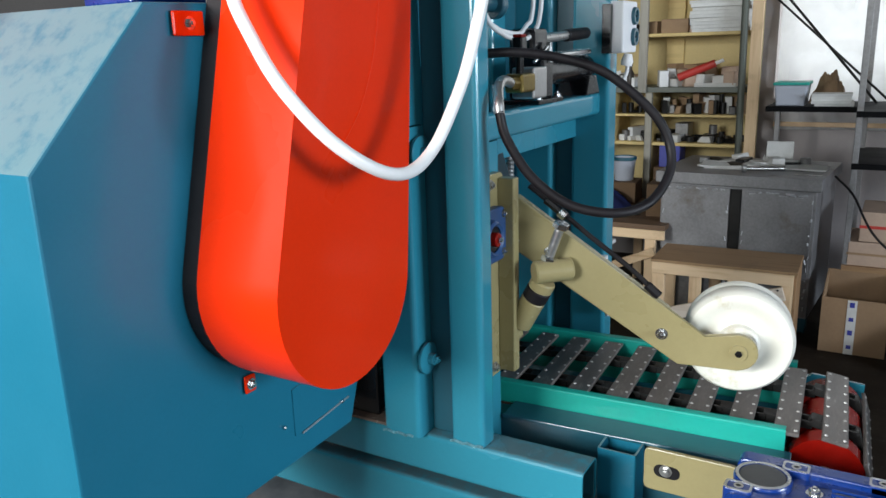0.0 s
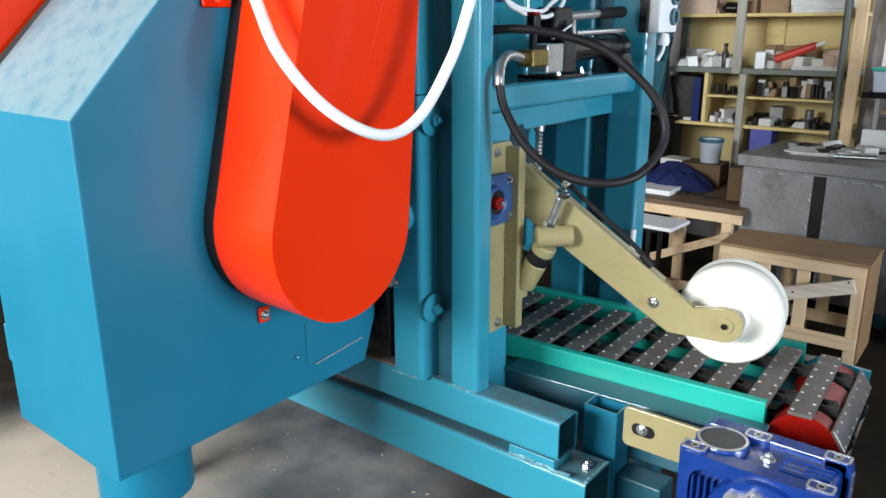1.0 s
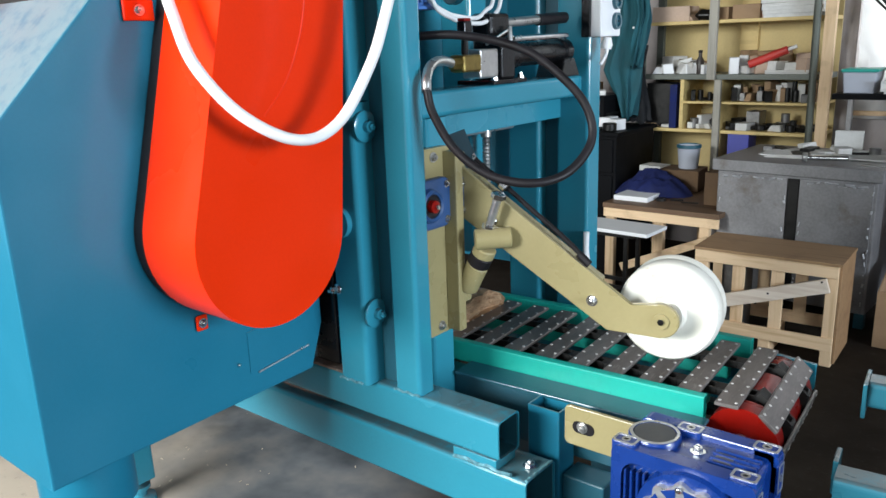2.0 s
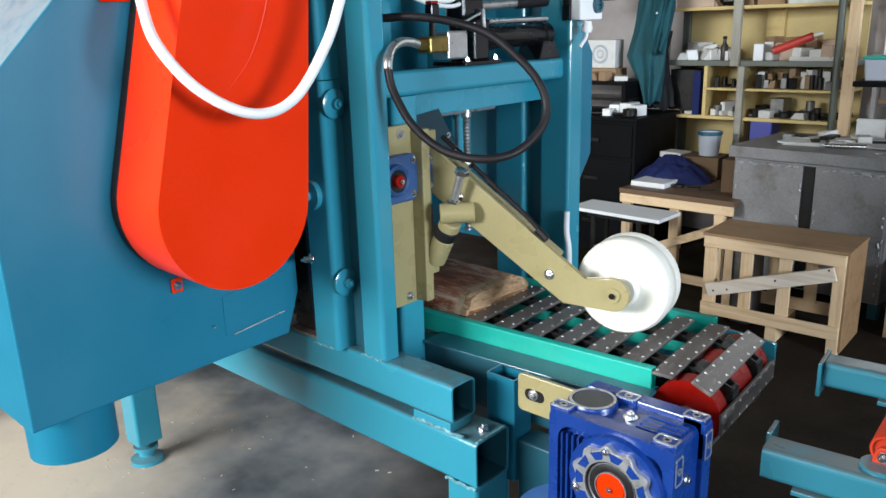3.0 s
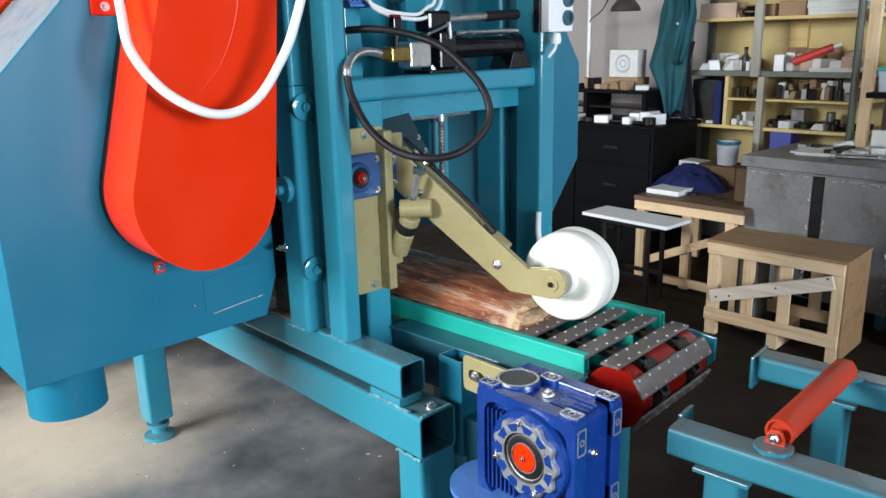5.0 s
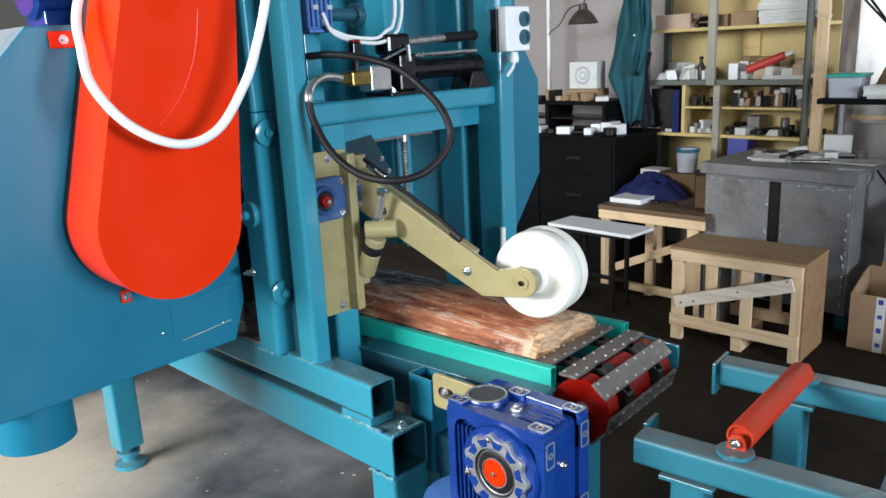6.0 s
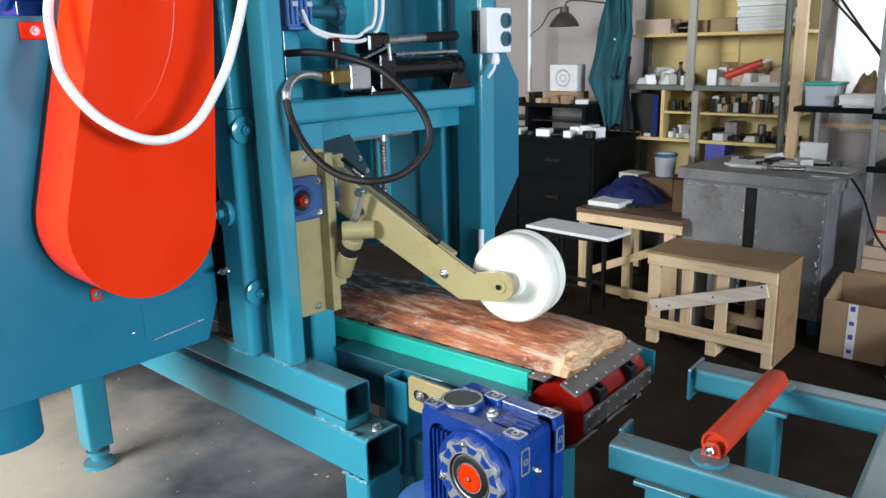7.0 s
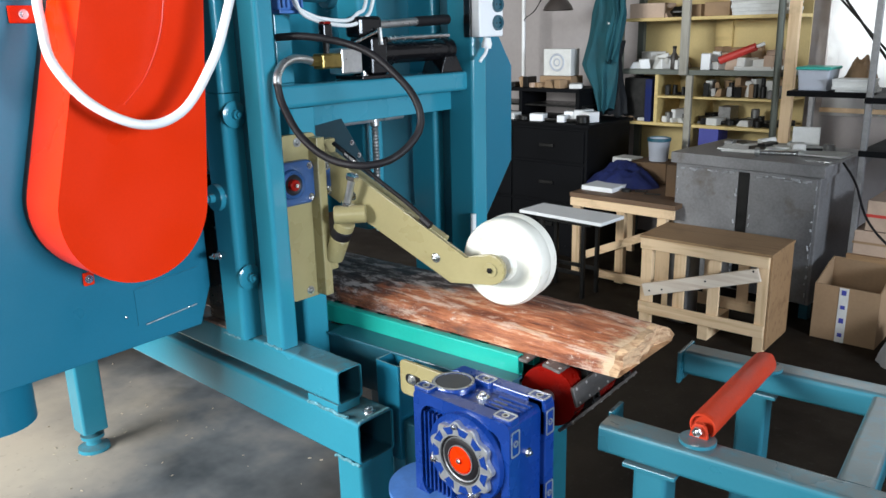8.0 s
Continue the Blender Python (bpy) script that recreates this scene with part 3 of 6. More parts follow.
part("flap_hinge", R((HX + 0.003, 1.19, 0.893), (HX + 0.003, 1.335, 0.908), 0.002, 8), ALU, hood)
for y, z in ((1.312, 0.907), (1.141, 0.927)):
    part("flap_bolt", hexbolt((HX + 0.001, y, z), (1, 0, 0), 0.004, 0.004, False), CHROME, hood)
part("dust_chute", lathe(bmesh.new(), [(0.088, 0.0), (0.09, 0.0), (0.09, 0.13), (0.084, 0.13), (0.084, 0.0)], Matrix.Translation((-0.80, 0.85, 0.712)), 40, True), TEAL_HOOD, hood, smooth=True)
part("hood_latch", B(-1.075, -1.06, 0.735, 0.76, 0.95, 1.03, 0.003), TEAL_HOOD, hood)
# orange belt cover: a hull of a large lower and a small upper circle
CF, CB = -0.474, -0.636


def hull_outline(y0, z0, r0, y1, z1, r1, n=28):
    d = math.atan2(z1 - z0, y1 - y0)
    L = math.hypot(y1 - y0, z1 - z0)
    off = math.acos((r0 - r1) / L)
    a = [d + off + (2 * math.pi - 2 * off) * k / n for k in range(n + 1)]
    b = [d - off + 2 * off * k / n for k in range(n + 1)]
    return [(y0 + r0 * math.cos(t), z0 + r0 * math.sin(t)) for t in a] + [(y1 + r1 * math.cos(t), z1 + r1 * math.sin(t)) for t in b]


RIDGE = [(1.235, 1.7), (1.222, 1.63), (1.2, 1.57), (1.165, 1.51), (1.115, 1.46)]
cover = part("belt_cover", prism(bmesh.new(), hull_outline(1.115, 1.239, 0.170, 1.25, 2.0, 0.108), "x", CB, CF, 0.005), RED, saw, "orange-red painted belt cover", smooth=True)
# Black filler added to draw the shadowed gap between cover and hood.
part("rubber_skirt", prism(bmesh.new(), hull_outline(1.113, 1.239, 0.164, 1.248, 2.0, 0.102), "x", HX, CB), BLACK, cover, "black filler standing for the dark gap behind the belt cover")
for y, z, dy, dz in ((1.063, 1.048, 0.013, 0.016), (1.012, 1.648, 0.03, 0.018)):
    lug = part("lug", B(HX + 0.004, HX + 0.009, y - dy, y + dy, z - dz, z + dz, 0.003), RED, cover)
    part("lug_bolt", hexbolt((HX + 0.009, y, z), (1, 0, 0), 0.007, 0.006), CHROME, lug)
part("pressed_ridge", hose(bmesh.new(), [(CF - 0.0012, y, z) for y, z in RIDGE], 0.0026, 8), RED, cover, smooth=True)
rear = part("rear_cover", prism(bmesh.new(), [(0.72, 1.45), (1.05, 1.78), (1.3, 2.3), (0.72, 2.3)], "x", -1.45, -1.08, 0.01), RED, saw, "orange-red painted rear motor cover")
mtr = part("hood_motor", R((-0.88, 1.02, 1.78), (-0.88, 1.22, 1.78), 0.08, 30), BLUE, saw, "dark blue finned motor on the hood", smooth=True)
part("motor_foot", B(-0.94, -0.82, 1.04, 1.2, 1.685, 1.72, 0.004), BLUE, mtr)

# far hood
far = part("far_wheel_hood", prism(bmesh.new(), [(2.30, 0.86), (2.54, 0.875), (2.725, 1.11), (2.725, 1.464), (2.62, 1.60), (2.5, 2.1), (2.30, 2.2)], "x", -1.0, -0.672, 0.004), TEAL_HOOD, saw, "teal sheet metal far wheel hood")
part("deck_plate", B(-0.74, -0.615, 1.39, 1.47, 0.8275, 0.834, 0.002), surface("rusty_deck", (0.16, 0.11, 0.085), 0.8, var=0.3, scale=20, stain=(0.35, 0.3, 0.25)), saw, "rusty dusty deck plate")
part("black_housing", B(-0.72, -0.64, 1.40, 1.47, 0.84, 1.25, 0.006), BLACK_PAINT, saw)

# electric box on the far post
ob_ = thing("socket_box", "white twin socket box on the teal far post", "socket box", -0.38, 2.20, 1.59)
ob_.location += Vector((0, -0.028, -0.018))
part("backing", B(-0.43, -0.405, 2.195, 2.225, 1.592, 1.715, 0.002), BLACK_PAINT, ob_)
part("case", B(-0.415, -0.375, 2.205, 2.318, 1.592, 1.722, 0.004), WHITE, ob_)
for z in (1.685, 1.632):
    so = part("socket", lathe(bmesh.new(), [(0, 0.004), (0.013, 0.004), (0.015, 0.009), (0.022, 0.009), (0.023, 0), (0, 0)], aim((-0.375, 2.288, z), (0, 2.288, z)), 28), TEAL_DARK, ob_, smooth=True)
    for s in (-0.009, 0.009):
        part("pin_hole", R((-0.371, 2.288 + s, z), (-0.369, 2.288 + s, z), 0.003, 10), BLACK, so)
part("plug", lathe(bmesh.new(), [(0, 0), (0.014, 0), (0.016, 0.012), (0.01, 0.03), (0, 0.03)], aim((-0.375, 2.235, 1.56), (-0.37, 2.235, 1.595)), 20), WHITE, ob_, smooth=True)
part("flex", hose(bmesh.new(), [(-0.372, 2.236, 1.566), (-0.37, 2.225, 1.545), (-0.37, 2.205, 1.528), (-0.372, 2.2, 1.52)], 0.005), WHITE, ob_, smooth=True)
part("bracket_plate", B(-0.44, -0.41, 2.2, 2.21, 1.59, 1.72), TEAL, ob_)

# white cable hanging before the belt cover
solo("white_cable", hose(bmesh.new(), [(-0.612, 1.059, 1.786), (-0.572, 1.011, 1.693), (-0.522, 0.99, 1.626), (-0.452, 0.972, 1.551), (-0.392, 1.009, 1.472), (-0.358, 1.092, 1.426), (-0.352, 1.18, 1.448), (-0.337, 1.248, 1.54), (-0.327, 1.281, 1.62), (-0.317, 1.307, 1.711), (-0.312, 1.316, 1.778)], 0.0098, 12), CABLE, "thick white cable hanging in a loop before the belt cover", "cable", -0.37, 1.08, 1.42, smooth=True)

solo("white_strip", hose(bmesh.new(), [(-0.413, 2.182, 1.03), (-0.412, 2.18, 0.97), (-0.40, 2.175, 0.92), (-0.395, 2.17, 0.86)], 0.009), CABLE, "white cable end hanging down the far post", "cable", -0.41, 2.18, 0.86, smooth=True)

# T handle and its threaded spindle
th = thing("tee_handle", "bright steel tee handle on a threaded spindle", "handle", -0.58, 1.97, 1.0)
part("crossbar", R((-0.59, 1.795, 1.344), (-0.565, 2.03, 1.348), 0.0092, 14), ALU, th)
part("boss", R((-0.578, 1.925, 1.325), (-0.578, 1.925, 1.375), 0.014, 18), STEEL, th)
sp = lathe(bmesh.new(), [(0.0, 0)] + [(0.011 if k % 2 else 0.009, 0.005 * k) for k in range(1, 66)] + [(0, 0.33)], Matrix.Translation((-0.578, 1.925, 1.0)), 14)
part("spindle", sp, STEEL, th, smooth=True)

# ---- hand pump on the crossbar ----
pump = thing("hydraulic_hand_pump", "black hydraulic hand pump bolted on the crossbar", "hand pump", -0.47, 1.9, 1.492)
pump.location += Vector((0, -0.016, -0.018))
part("foot_plate", B(-0.53, -0.42, 1.76, 1.90, 1.492, 1.502, 0.002), BLACK_PAINT, pump)
part("body", B(-0.515, -0.43, 1.805, 1.865, 1.502, 1.60, 0.006), BLACK_PAINT, pump)
part("barrel", lathe(bmesh.new(), [(0, 0), (0.03, 0), (0.033, 0.004), (0.033, 0.05), (0.029, 0.055), (0.029, 0.265), (0.034, 0.27), (0.034, 0.298), (0, 0.298)], aim((-0.47, 1.86, 1.555), (-0.47, 2.1, 1.557)), 28), BLACK_PAINT, pump, smooth=True)
part("piston_rod", R((-0.445, 1.875, 1.594), (-0.445, 2.13, 1.599), 0.008, 12), CHROME, pump)
part("stand", prism(bmesh.new(), [(2.08, 1.492), (2.18, 1.492), (2.15, 1.54), (2.10, 1.54)], "x", -0.51, -0.43, 0.003), BLACK_PAINT, pump)
lv = part("lever_head", B(-0.50, -0.44, 1.775, 1.86, 1.60, 1.655, 0.01), BLACK_PAINT, pump)
part("lever", R((-0.46, 1.85, 1.632), (-0.46, 2.02, 1.64), 0.011, 16), STEEL, lv)
part("grip", R((-0.46, 2.01, 1.639), (-0.46, 2.147, 1.645), 0.0145, 16), BLACK, lv)
part("link", R((-0.428, 1.84, 1.58), (-0.428, 1.836, 1.625), 0.006, 12), STEEL, pump)
part("release_lever", R((-0.43, 1.83, 1.615), (-0.415, 1.725, 1.585), 0.004, 10), CHROME, pump)
part("valve_block", B(-0.44, -0.39, 1.665, 1.735, 1.512, 1.575, 0.004), STEEL, pump)
br = part("brass_tee", B(-0.425, -0.385, 1.60, 1.665, 1.528, 1.565, 0.005), BRASS, pump)
part("brass_stem", R((-0.405, 1.63, 1.56), (-0.405, 1.63, 1.60), 0.008, 12), CLUTTER_DARK, br)
part("gauge_bracket", B(-0.417, -0.395, 1.618, 1.645, 1.598, 1.635, 0.003), BLACK_PAINT, br)
part("gauge_cap", B(-0.416, -0.396, 1.62, 1.643, 1.635, 1.641, 0.002), RED_DRUM, br)
part("hose_union", R((-0.40, 1.575, 1.548), (-0.40, 1.605, 1.547), 0.013, 6), BRASS, br)
for y in (1.775, 1.885):
    part("foot_bolt", hexbolt((-0.43, y, 1.502), (0, 0, 1), 0.008, 0.007), CHROME, pump)

hs = thing("hydraulic_hose", "black rubber hydraulic hose looping from the pump", "hose", -0.2, 1.5, 1.32)
part("rubber_hose", hose(bmesh.new(), [(-0.357, 1.4235, 1.488), (-0.343, 1.424, 1.44), (-0.298, 1.432, 1.372), (-0.235, 1.456, 1.322), (-0.162, 1.49, 1.306), (-0.118, 1.545, 1.317), (-0.1, 1.603, 1.357), (-0.103, 1.63, 1.4), (-0.123, 1.628, 1.452), (-0.165, 1.612, 1.502), (-0.225, 1.59, 1.55), (-0.295, 1.558, 1.576), (-0.365, 1.515, 1.589), (-0.43, 1.485, 1.588)], 0.0088, 12), BLACK, hs, smooth=True)
part("crimp_sleeve", hose(bmesh.new(), [(-0.4, 1.565, 1.53), (-0.395, 1.53, 1.537), (-0.385, 1.49, 1.537), (-0.374, 1.455, 1.526), (-0.362, 1.431, 1.506), (-0.357, 1.4235, 1.484)], 0.0098, 12), STEEL, hs, "bright crimped hose elbow", smooth=True)

# blue motor on the upper frame and its white wires
mo = thing("small_electric_motor", "small blue finned electric motor on the saw frame", "electric motor", -0.52, 1.6, 1.66)
part("motor_body", B(-0.545, -0.485, 1.54, 1.613, 1.65, 1.86, 0.008, seg=3), BLUE_CAST, mo)
for k in range(5):
    part("fin", B(-0.4855, -0.476, 1.545 + 0.0145 * k, 1.551 + 0.0145 * k, 1.658, 1.85, 0.0015, seg=1), BLUE_CAST, mo)
for y in (1.556, 1.6):
    for z in (1.705, 1.79):
        part("motor_clip", B(-0.478, -0.472, y - 0.009, y + 0.009, z - 0.006, z + 0.006, 0.0015, seg=1), BUCKET, mo, "pale plastic clip")
part("end_plate", B(-0.548, -0.478, 1.536, 1.617, 1.644, 1.652, 0.002), BLUE_CAST, mo)
part("shaft_housing", R((-0.515, 1.613, 1.69), (-0.515, 1.715, 1.688), 0.016, 18), TEAL_DARK, mo, smooth=True)
part("flange", R((-0.515, 1.708, 1.688), (-0.515, 1.732, 1.688), 0.031, 24), TEAL_DARK, mo, smooth=True)
part("motor_foot", B(-0.535, -0.523, 1.55, 1.60, 1.474, 1.644, 0.002), TEAL, mo)
for lift_, out in ((0.0, 0.0), (0.012, -0.014)):
    solo("white_wire", hose(bmesh.new(), [(-0.475 + out, 1.577, 1.69), (-0.455 + out, 1.585, 1.645 + lift_), (-0.45 + out, 1.625, 1.626 + lift_), (-0.45 + out, 1.663, 1.618 + lift_), (-0.45 + out, 1.739, 1.614 + lift_), (-0.45 + out, 1.79 - lift_, 1.632 + lift_), (-0.45 + out, 1.815 - lift_, 1.66), (-0.45 + out, 1.828 - lift_, 1.73), (-0.45 + out, 1.826 - lift_, 1.95)], 0.005), CABLE, "thin white wire looping behind the pump", "cable", -0.45, 1.7, 1.62, "wires behind the pump", smooth=True)

# ---- bearing plate and pressure arm ----
pl = thing("arm_mounting_plate", "khaki painted upright mounting plate bolted to the saw post", "mounting plate", -0.41, 1.55, 0.93)
part("plate", prism(bmesh.new(), round_rect(1.47, 1.58, 0.925, 1.355, 0.014), "x", -0.445, -0.428, 0.002), KHAKI, pl)
part("edge_bar", B(-0.428, -0.392, 1.553, 1.579, 0.93, 1.345, 0.003), KHAKI, pl)
part("arm_bracket", B(-0.47, -0.446, 1.602, 1.66, 1.20, 1.33, 0.004), KHAKI, pl)
for y, z in ((1.53, 0.945), (1.52, 1.335)):
    part("plate_bolt", hexbolt((-0.428, y, z), (1, 0, 0), 0.008, 0.007), STEEL, pl)
bf = part("bearing_flange", prism(bmesh.new(), round_rect(1.44, 1.5525, 1.182, 1.292, 0.02), "x", -0.428, -0.408, 0.004), BLUE_FLANGE, pl, "blue cast flange bearing")
part("bearing_boss", lathe(bmesh.new(), [(0.026, 0.012), (0.031, 0.016), (0.036, 0.012), (0.038, 0)], aim((-0.408, 1.478, 1.237), (0, 1.478, 1.237)), 30), BLUE_FLANGE, bf, smooth=True)
part("inner_race", lathe(bmesh.new(), [(0, 0.006), (0.02, 0.006), (0.026, 0.009), (0.028, 0)], aim((-0.408, 1.478, 1.237), (0, 1.478, 1.237)), 26), BLACK, bf, smooth=True)
part("shaft_end", R((-0.408, 1.478, 1.237), (-0.388, 1.478, 1.237), 0.014, 20), RED_DRUM, bf, smooth=True)
part("shaft_bolt", hexbolt((-0.388, 1.478, 1.237), (1, 0, 0), 0.006, 0.005, False), CHROME, bf)
part("flange_ear", prism(bmesh.new(), round_rect(1.58, 1.611, 1.19, 1.285, 0.014), "x", -0.445, -0.412, 0.004), BLUE_FLANGE, bf)
for y, z in ((1.596, 1.205), (1.596, 1.268)):
    part("flange_bolt", hexbolt((-0.412, y, z), (1, 0, 0), 0.0075, 0.007), CHROME, bf)
for y, z in ((1.538, 1.198), (1.538, 1.277)):
    part("flange_bolt", hexbolt((-0.408, y, z), (1, 0, 0), 0.006, 0.005), CHROME, bf)
PIV = Vector((-0.42, 1.68, 1.25))
arm = thing("pressure_roller_arm", "khaki painted swing arm carrying a white nylon roller", "roller arm", *PIV)


def arm_outline(w=0.043, e=0.037):
    """In x and z: the slanted beam from the pivot, a knee, a level nose with a round end."""
    kx, kz, px, pz = -0.066, 1.0, 0.034, 1.003
    d = Vector((kx - PIV.x, kz - PIV.z)).normalized()
    nrm = Vector((-d.y, d.x))
    s = Vector((PIV.x, PIV.z)) - d * 0.035
    top = [s + nrm * (w + 0.004), Vector((kx, kz)) + nrm * w + d * 0.012, Vector((px - 0.01, pz + e))]
    nose = [Vector((px + e * math.sin(radians(a)), pz + e * math.cos(radians(a)))) for a in range(0, 181, 15)]
    bot = [Vector((kx - 0.015, kz - e + 0.004)), s - nrm * (w + 0.010)]
    return [(p.x, p.y) for p in top + nose + bot]


part("front_plate", prism(bmesh.new(), arm_outline(), "y", 1.655, 1.669, 0.003), KHAKI, arm)
d_arm = Vector((-0.066 - PIV.x, 0, 1.0 - PIV.z)).normalized()
m_arm = Matrix.Translation((PIV.x, 0, PIV.z)) @ Matrix.Rotation(math.atan2(-d_arm.z, d_arm.x), 4, "Y")
part("box_beam", B(-0.03, 0.365, 1.669, 1.705, -0.036, 0.0405, 0.004, m=m_arm), KHAKI, arm)
part("wheel_axle", R((0.034, 1.669, 1.003), (0.034, 1.82, 1.003), 0.0115, 16), STEEL, arm)
part("arm_bolt", hexbolt((-0.114, 1.655, 1.03), (0, -1, 0), 0.0085, 0.008), CHROME, arm)
part("arm_bolt", hexbolt((-0.345, 1.655, 1.188), (0, -1, 0), 0.008, 0.007), CHROME, arm)
ax = part("axle_boss", R((0.034, 1.655, 1.003), (0.034, 1.652, 1.003), 0.017, 24), KHAKI, arm)
part("axle_pin", hexbolt((0.034, 1.652, 1.003), (0, -1, 0), 0.007, 0.003, False), CLUTTER_DARK, ax)
part("hydraulic_line", hose(bmesh.new(), [(-0.39, 1.662, 1.325), (-0.33, 1.665, 1.277), (-0.26, 1.667, 1.22), (-0.19, 1.667, 1.167), (-0.14, 1.666, 1.124)], 0.0055), BLACK, arm, smooth=True)
part("line_clip", R((-0.147, 1.66, 1.13), (-0.122, 1.66, 1.108), 0.0095, 8), BLACK, arm)
part("line_fitting", R((-0.355, 1.66, 1.297), (-0.31, 1.66, 1.262), 0.0085, 8), BLACK_PAINT, arm)
part("line_fitting", R((-0.325, 1.656, 1.274), (-0.313, 1.656, 1.264), 0.0105, 8), CHROME, arm)
# white nylon wheel: a spool with a recessed web, turning on its own axle
WC = Vector((0.034, 1.757, 1.003))
WHEEL_PROFILE = [(0.012, -0.066), (0.036, -0.066), (0.04, -0.062), (0.042, -0.046), (0.055, -0.041), (0.072, -0.041), (0.08, -0.046), (0.092, -0.048), (0.102, -0.046), (0.107, -0.04), (0.1095, -0.028), (0.109, 0.002), (0.107, 0.006), (0.109, 0.01), (0.109, 0.034), (0.104, 0.041), (0.09, 0.042), (0.08, 0.03), (0.034, 0.03), (0.033, 0.05), (0.012, 0.05)]
wheel = part("nylon_wheel", lathe(bmesh.new(), [(r, -h) for r, h in reversed(WHEEL_PROFILE)], Matrix.Translation(PIV) @ Matrix.Rotation(radians(90), 4, "X"), 64), NYLON, arm, "white nylon pressure wheel", smooth=True)
wheel.location = WC - PIV
# spring strut between plate and arm
st = thing("spring_strut", "khaki spring strut with a black rubber ring and threaded rod", "spring strut", -0.39, 1.6, 1.0)
st.location += Vector((-0.018, -0.012, 0.004))
part("lower_sleeve", R((-0.38, 1.602, 1.022), (-0.345, 1.60, 1.085), 0.026, 26), KHAKI, st, smooth=True)
part("rubber_ring", R((-0.346, 1.60, 1.083), (-0.332, 1.60, 1.108), 0.0265, 26), BLACK, st, smooth=True)
part("upper_sleeve", R((-0.333, 1.60, 1.106), (-0.322, 1.60, 1.127), 0.026, 26), KHAKI, st, smooth=True)
part("cross_tube", R((-0.334, 1.575, 1.148), (-0.275, 1.63, 1.15), 0.0235, 26), KHAKI, st, smooth=True)
part("lock_nut", R((-0.315, 1.60, 1.168), (-0.31, 1.60, 1.18), 0.016, 6), CHROME, st)
part("threaded_rod", lathe(bmesh.new(), [(0, 0)] + [(0.0098 if k % 2 else 0.0092, 0.0035 * k) for k in range(1, 19)] + [(0, 0.068)], aim((-0.311, 1.60, 1.178), (-0.285, 1.60, 1.25)), 14), STEEL, st, smooth=True)
part("rod_nut", R((-0.288, 1.60, 1.24), (-0.284, 1.60, 1.252), 0.017, 6), CHROME, st)
part("sleeve_foot", B(-0.43, -0.375, 1.585, 1.615, 0.99, 1.04, 0.005), KHAKI, st)

# ---- feed conveyor ----
DX, DZ, DR, TAIL, COUNT = 0.2, 0.7655, 0.078, -0.983, 33
conv = thing("slat_conveyor", "slat chain conveyor with green side rails and a red drum", "conveyor", 0, 1.85, 0)
part("side_rail", steel_tube("x", -0.95, 0.126, 1.688, 1.711, 0.80, 0.853, 0.003, 0.004), GREEN, conv, "green painted side rail")
part("side_rail", steel_tube("x", -0.95, 0.127, 2.050, 2.074, 0.80, 0.853, 0.003, 0.004), GREEN, conv, "green painted side rail")
part("slide_bar", B(-0.95, 0.10, 1.80, 1.83, 0.78, 0.82, 0.003), GREEN, conv)
part("slide_bar", B(-0.95, 0.10, 1.96, 1.99, 0.78, 0.82, 0.003), GREEN, conv)
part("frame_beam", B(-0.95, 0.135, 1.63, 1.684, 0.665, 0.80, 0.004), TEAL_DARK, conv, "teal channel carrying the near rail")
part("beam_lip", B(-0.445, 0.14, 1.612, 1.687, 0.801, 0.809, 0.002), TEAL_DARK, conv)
part("frame_beam", B(-0.95, 0.16, 2.084, 2.13, 0.665, 0.80, 0.004), TEAL, conv)
for x in (-0.8, -0.35):
    part("cross_member", B(x, x + 0.06, 1.668, 2.068, 0.68, 0.72, 0.003), TEAL, conv)
part("end_cheek", prism(bmesh.new(), [(0.13, 0.665), (0.22, 0.69), (0.272, 0.755), (0.272, 0.815), (0.16, 0.825), (0.13, 0.80)], "y", 2.068, 2.078, 0.002), TEAL, conv)
drum = part("drum", lathe(bmesh.new(), [(0, -0.165), (0.062, -0.165), (0.07, -0.161), (0.0735, -0.152), (0.0735, -0.10), (0.058, -0.095), (0.058, -0.045), (0.0735, -0.04), (0.0735, 0.06), (0.058, 0.065), (0.058, 0.115), (0.0735, 0.12), (0.0735, 0.165), (0, 0.165)],
                          SPACE[conv] @ Matrix.Rotation(radians(90), 4, "X"), 48), RED_DRUM, conv, "glossy red drive drum", smooth=True)
drum.location = (DX, 0.018, DZ)
part("drum_shaft", R((0, 1.85 - 0.29, 0), (0, 1.85 + 0.2, 0), 0.018, 18), STEEL, drum)
PITCH = (2 * (DX - TAIL) + 2 * math.pi * DR) / COUNT


def loop_pose(s):
    """Pose of a slat at the length s along the chain, from above the tail end, in the conveyor's space."""
    run, half = DX - TAIL, math.pi * DR
    s %= 2 * run + 2 * half
    if s < run:
        return pose(TAIL + s, 0, DZ + DR)
    if s < run + half:
        a = (s - run) / DR
        return pose(DX + DR * math.sin(a), 0, DZ + DR * math.cos(a), 0, math.degrees(a), 0)
    if s < 2 * run + half:
        return pose(DX - (s - run - half), 0, DZ - DR, 0, 180, 0)
    a = (s - 2 * run - half) / DR
    return pose(TAIL - DR * math.sin(a), 0, DZ - DR * math.cos(a), 0, 180 + math.degrees(a), 0)


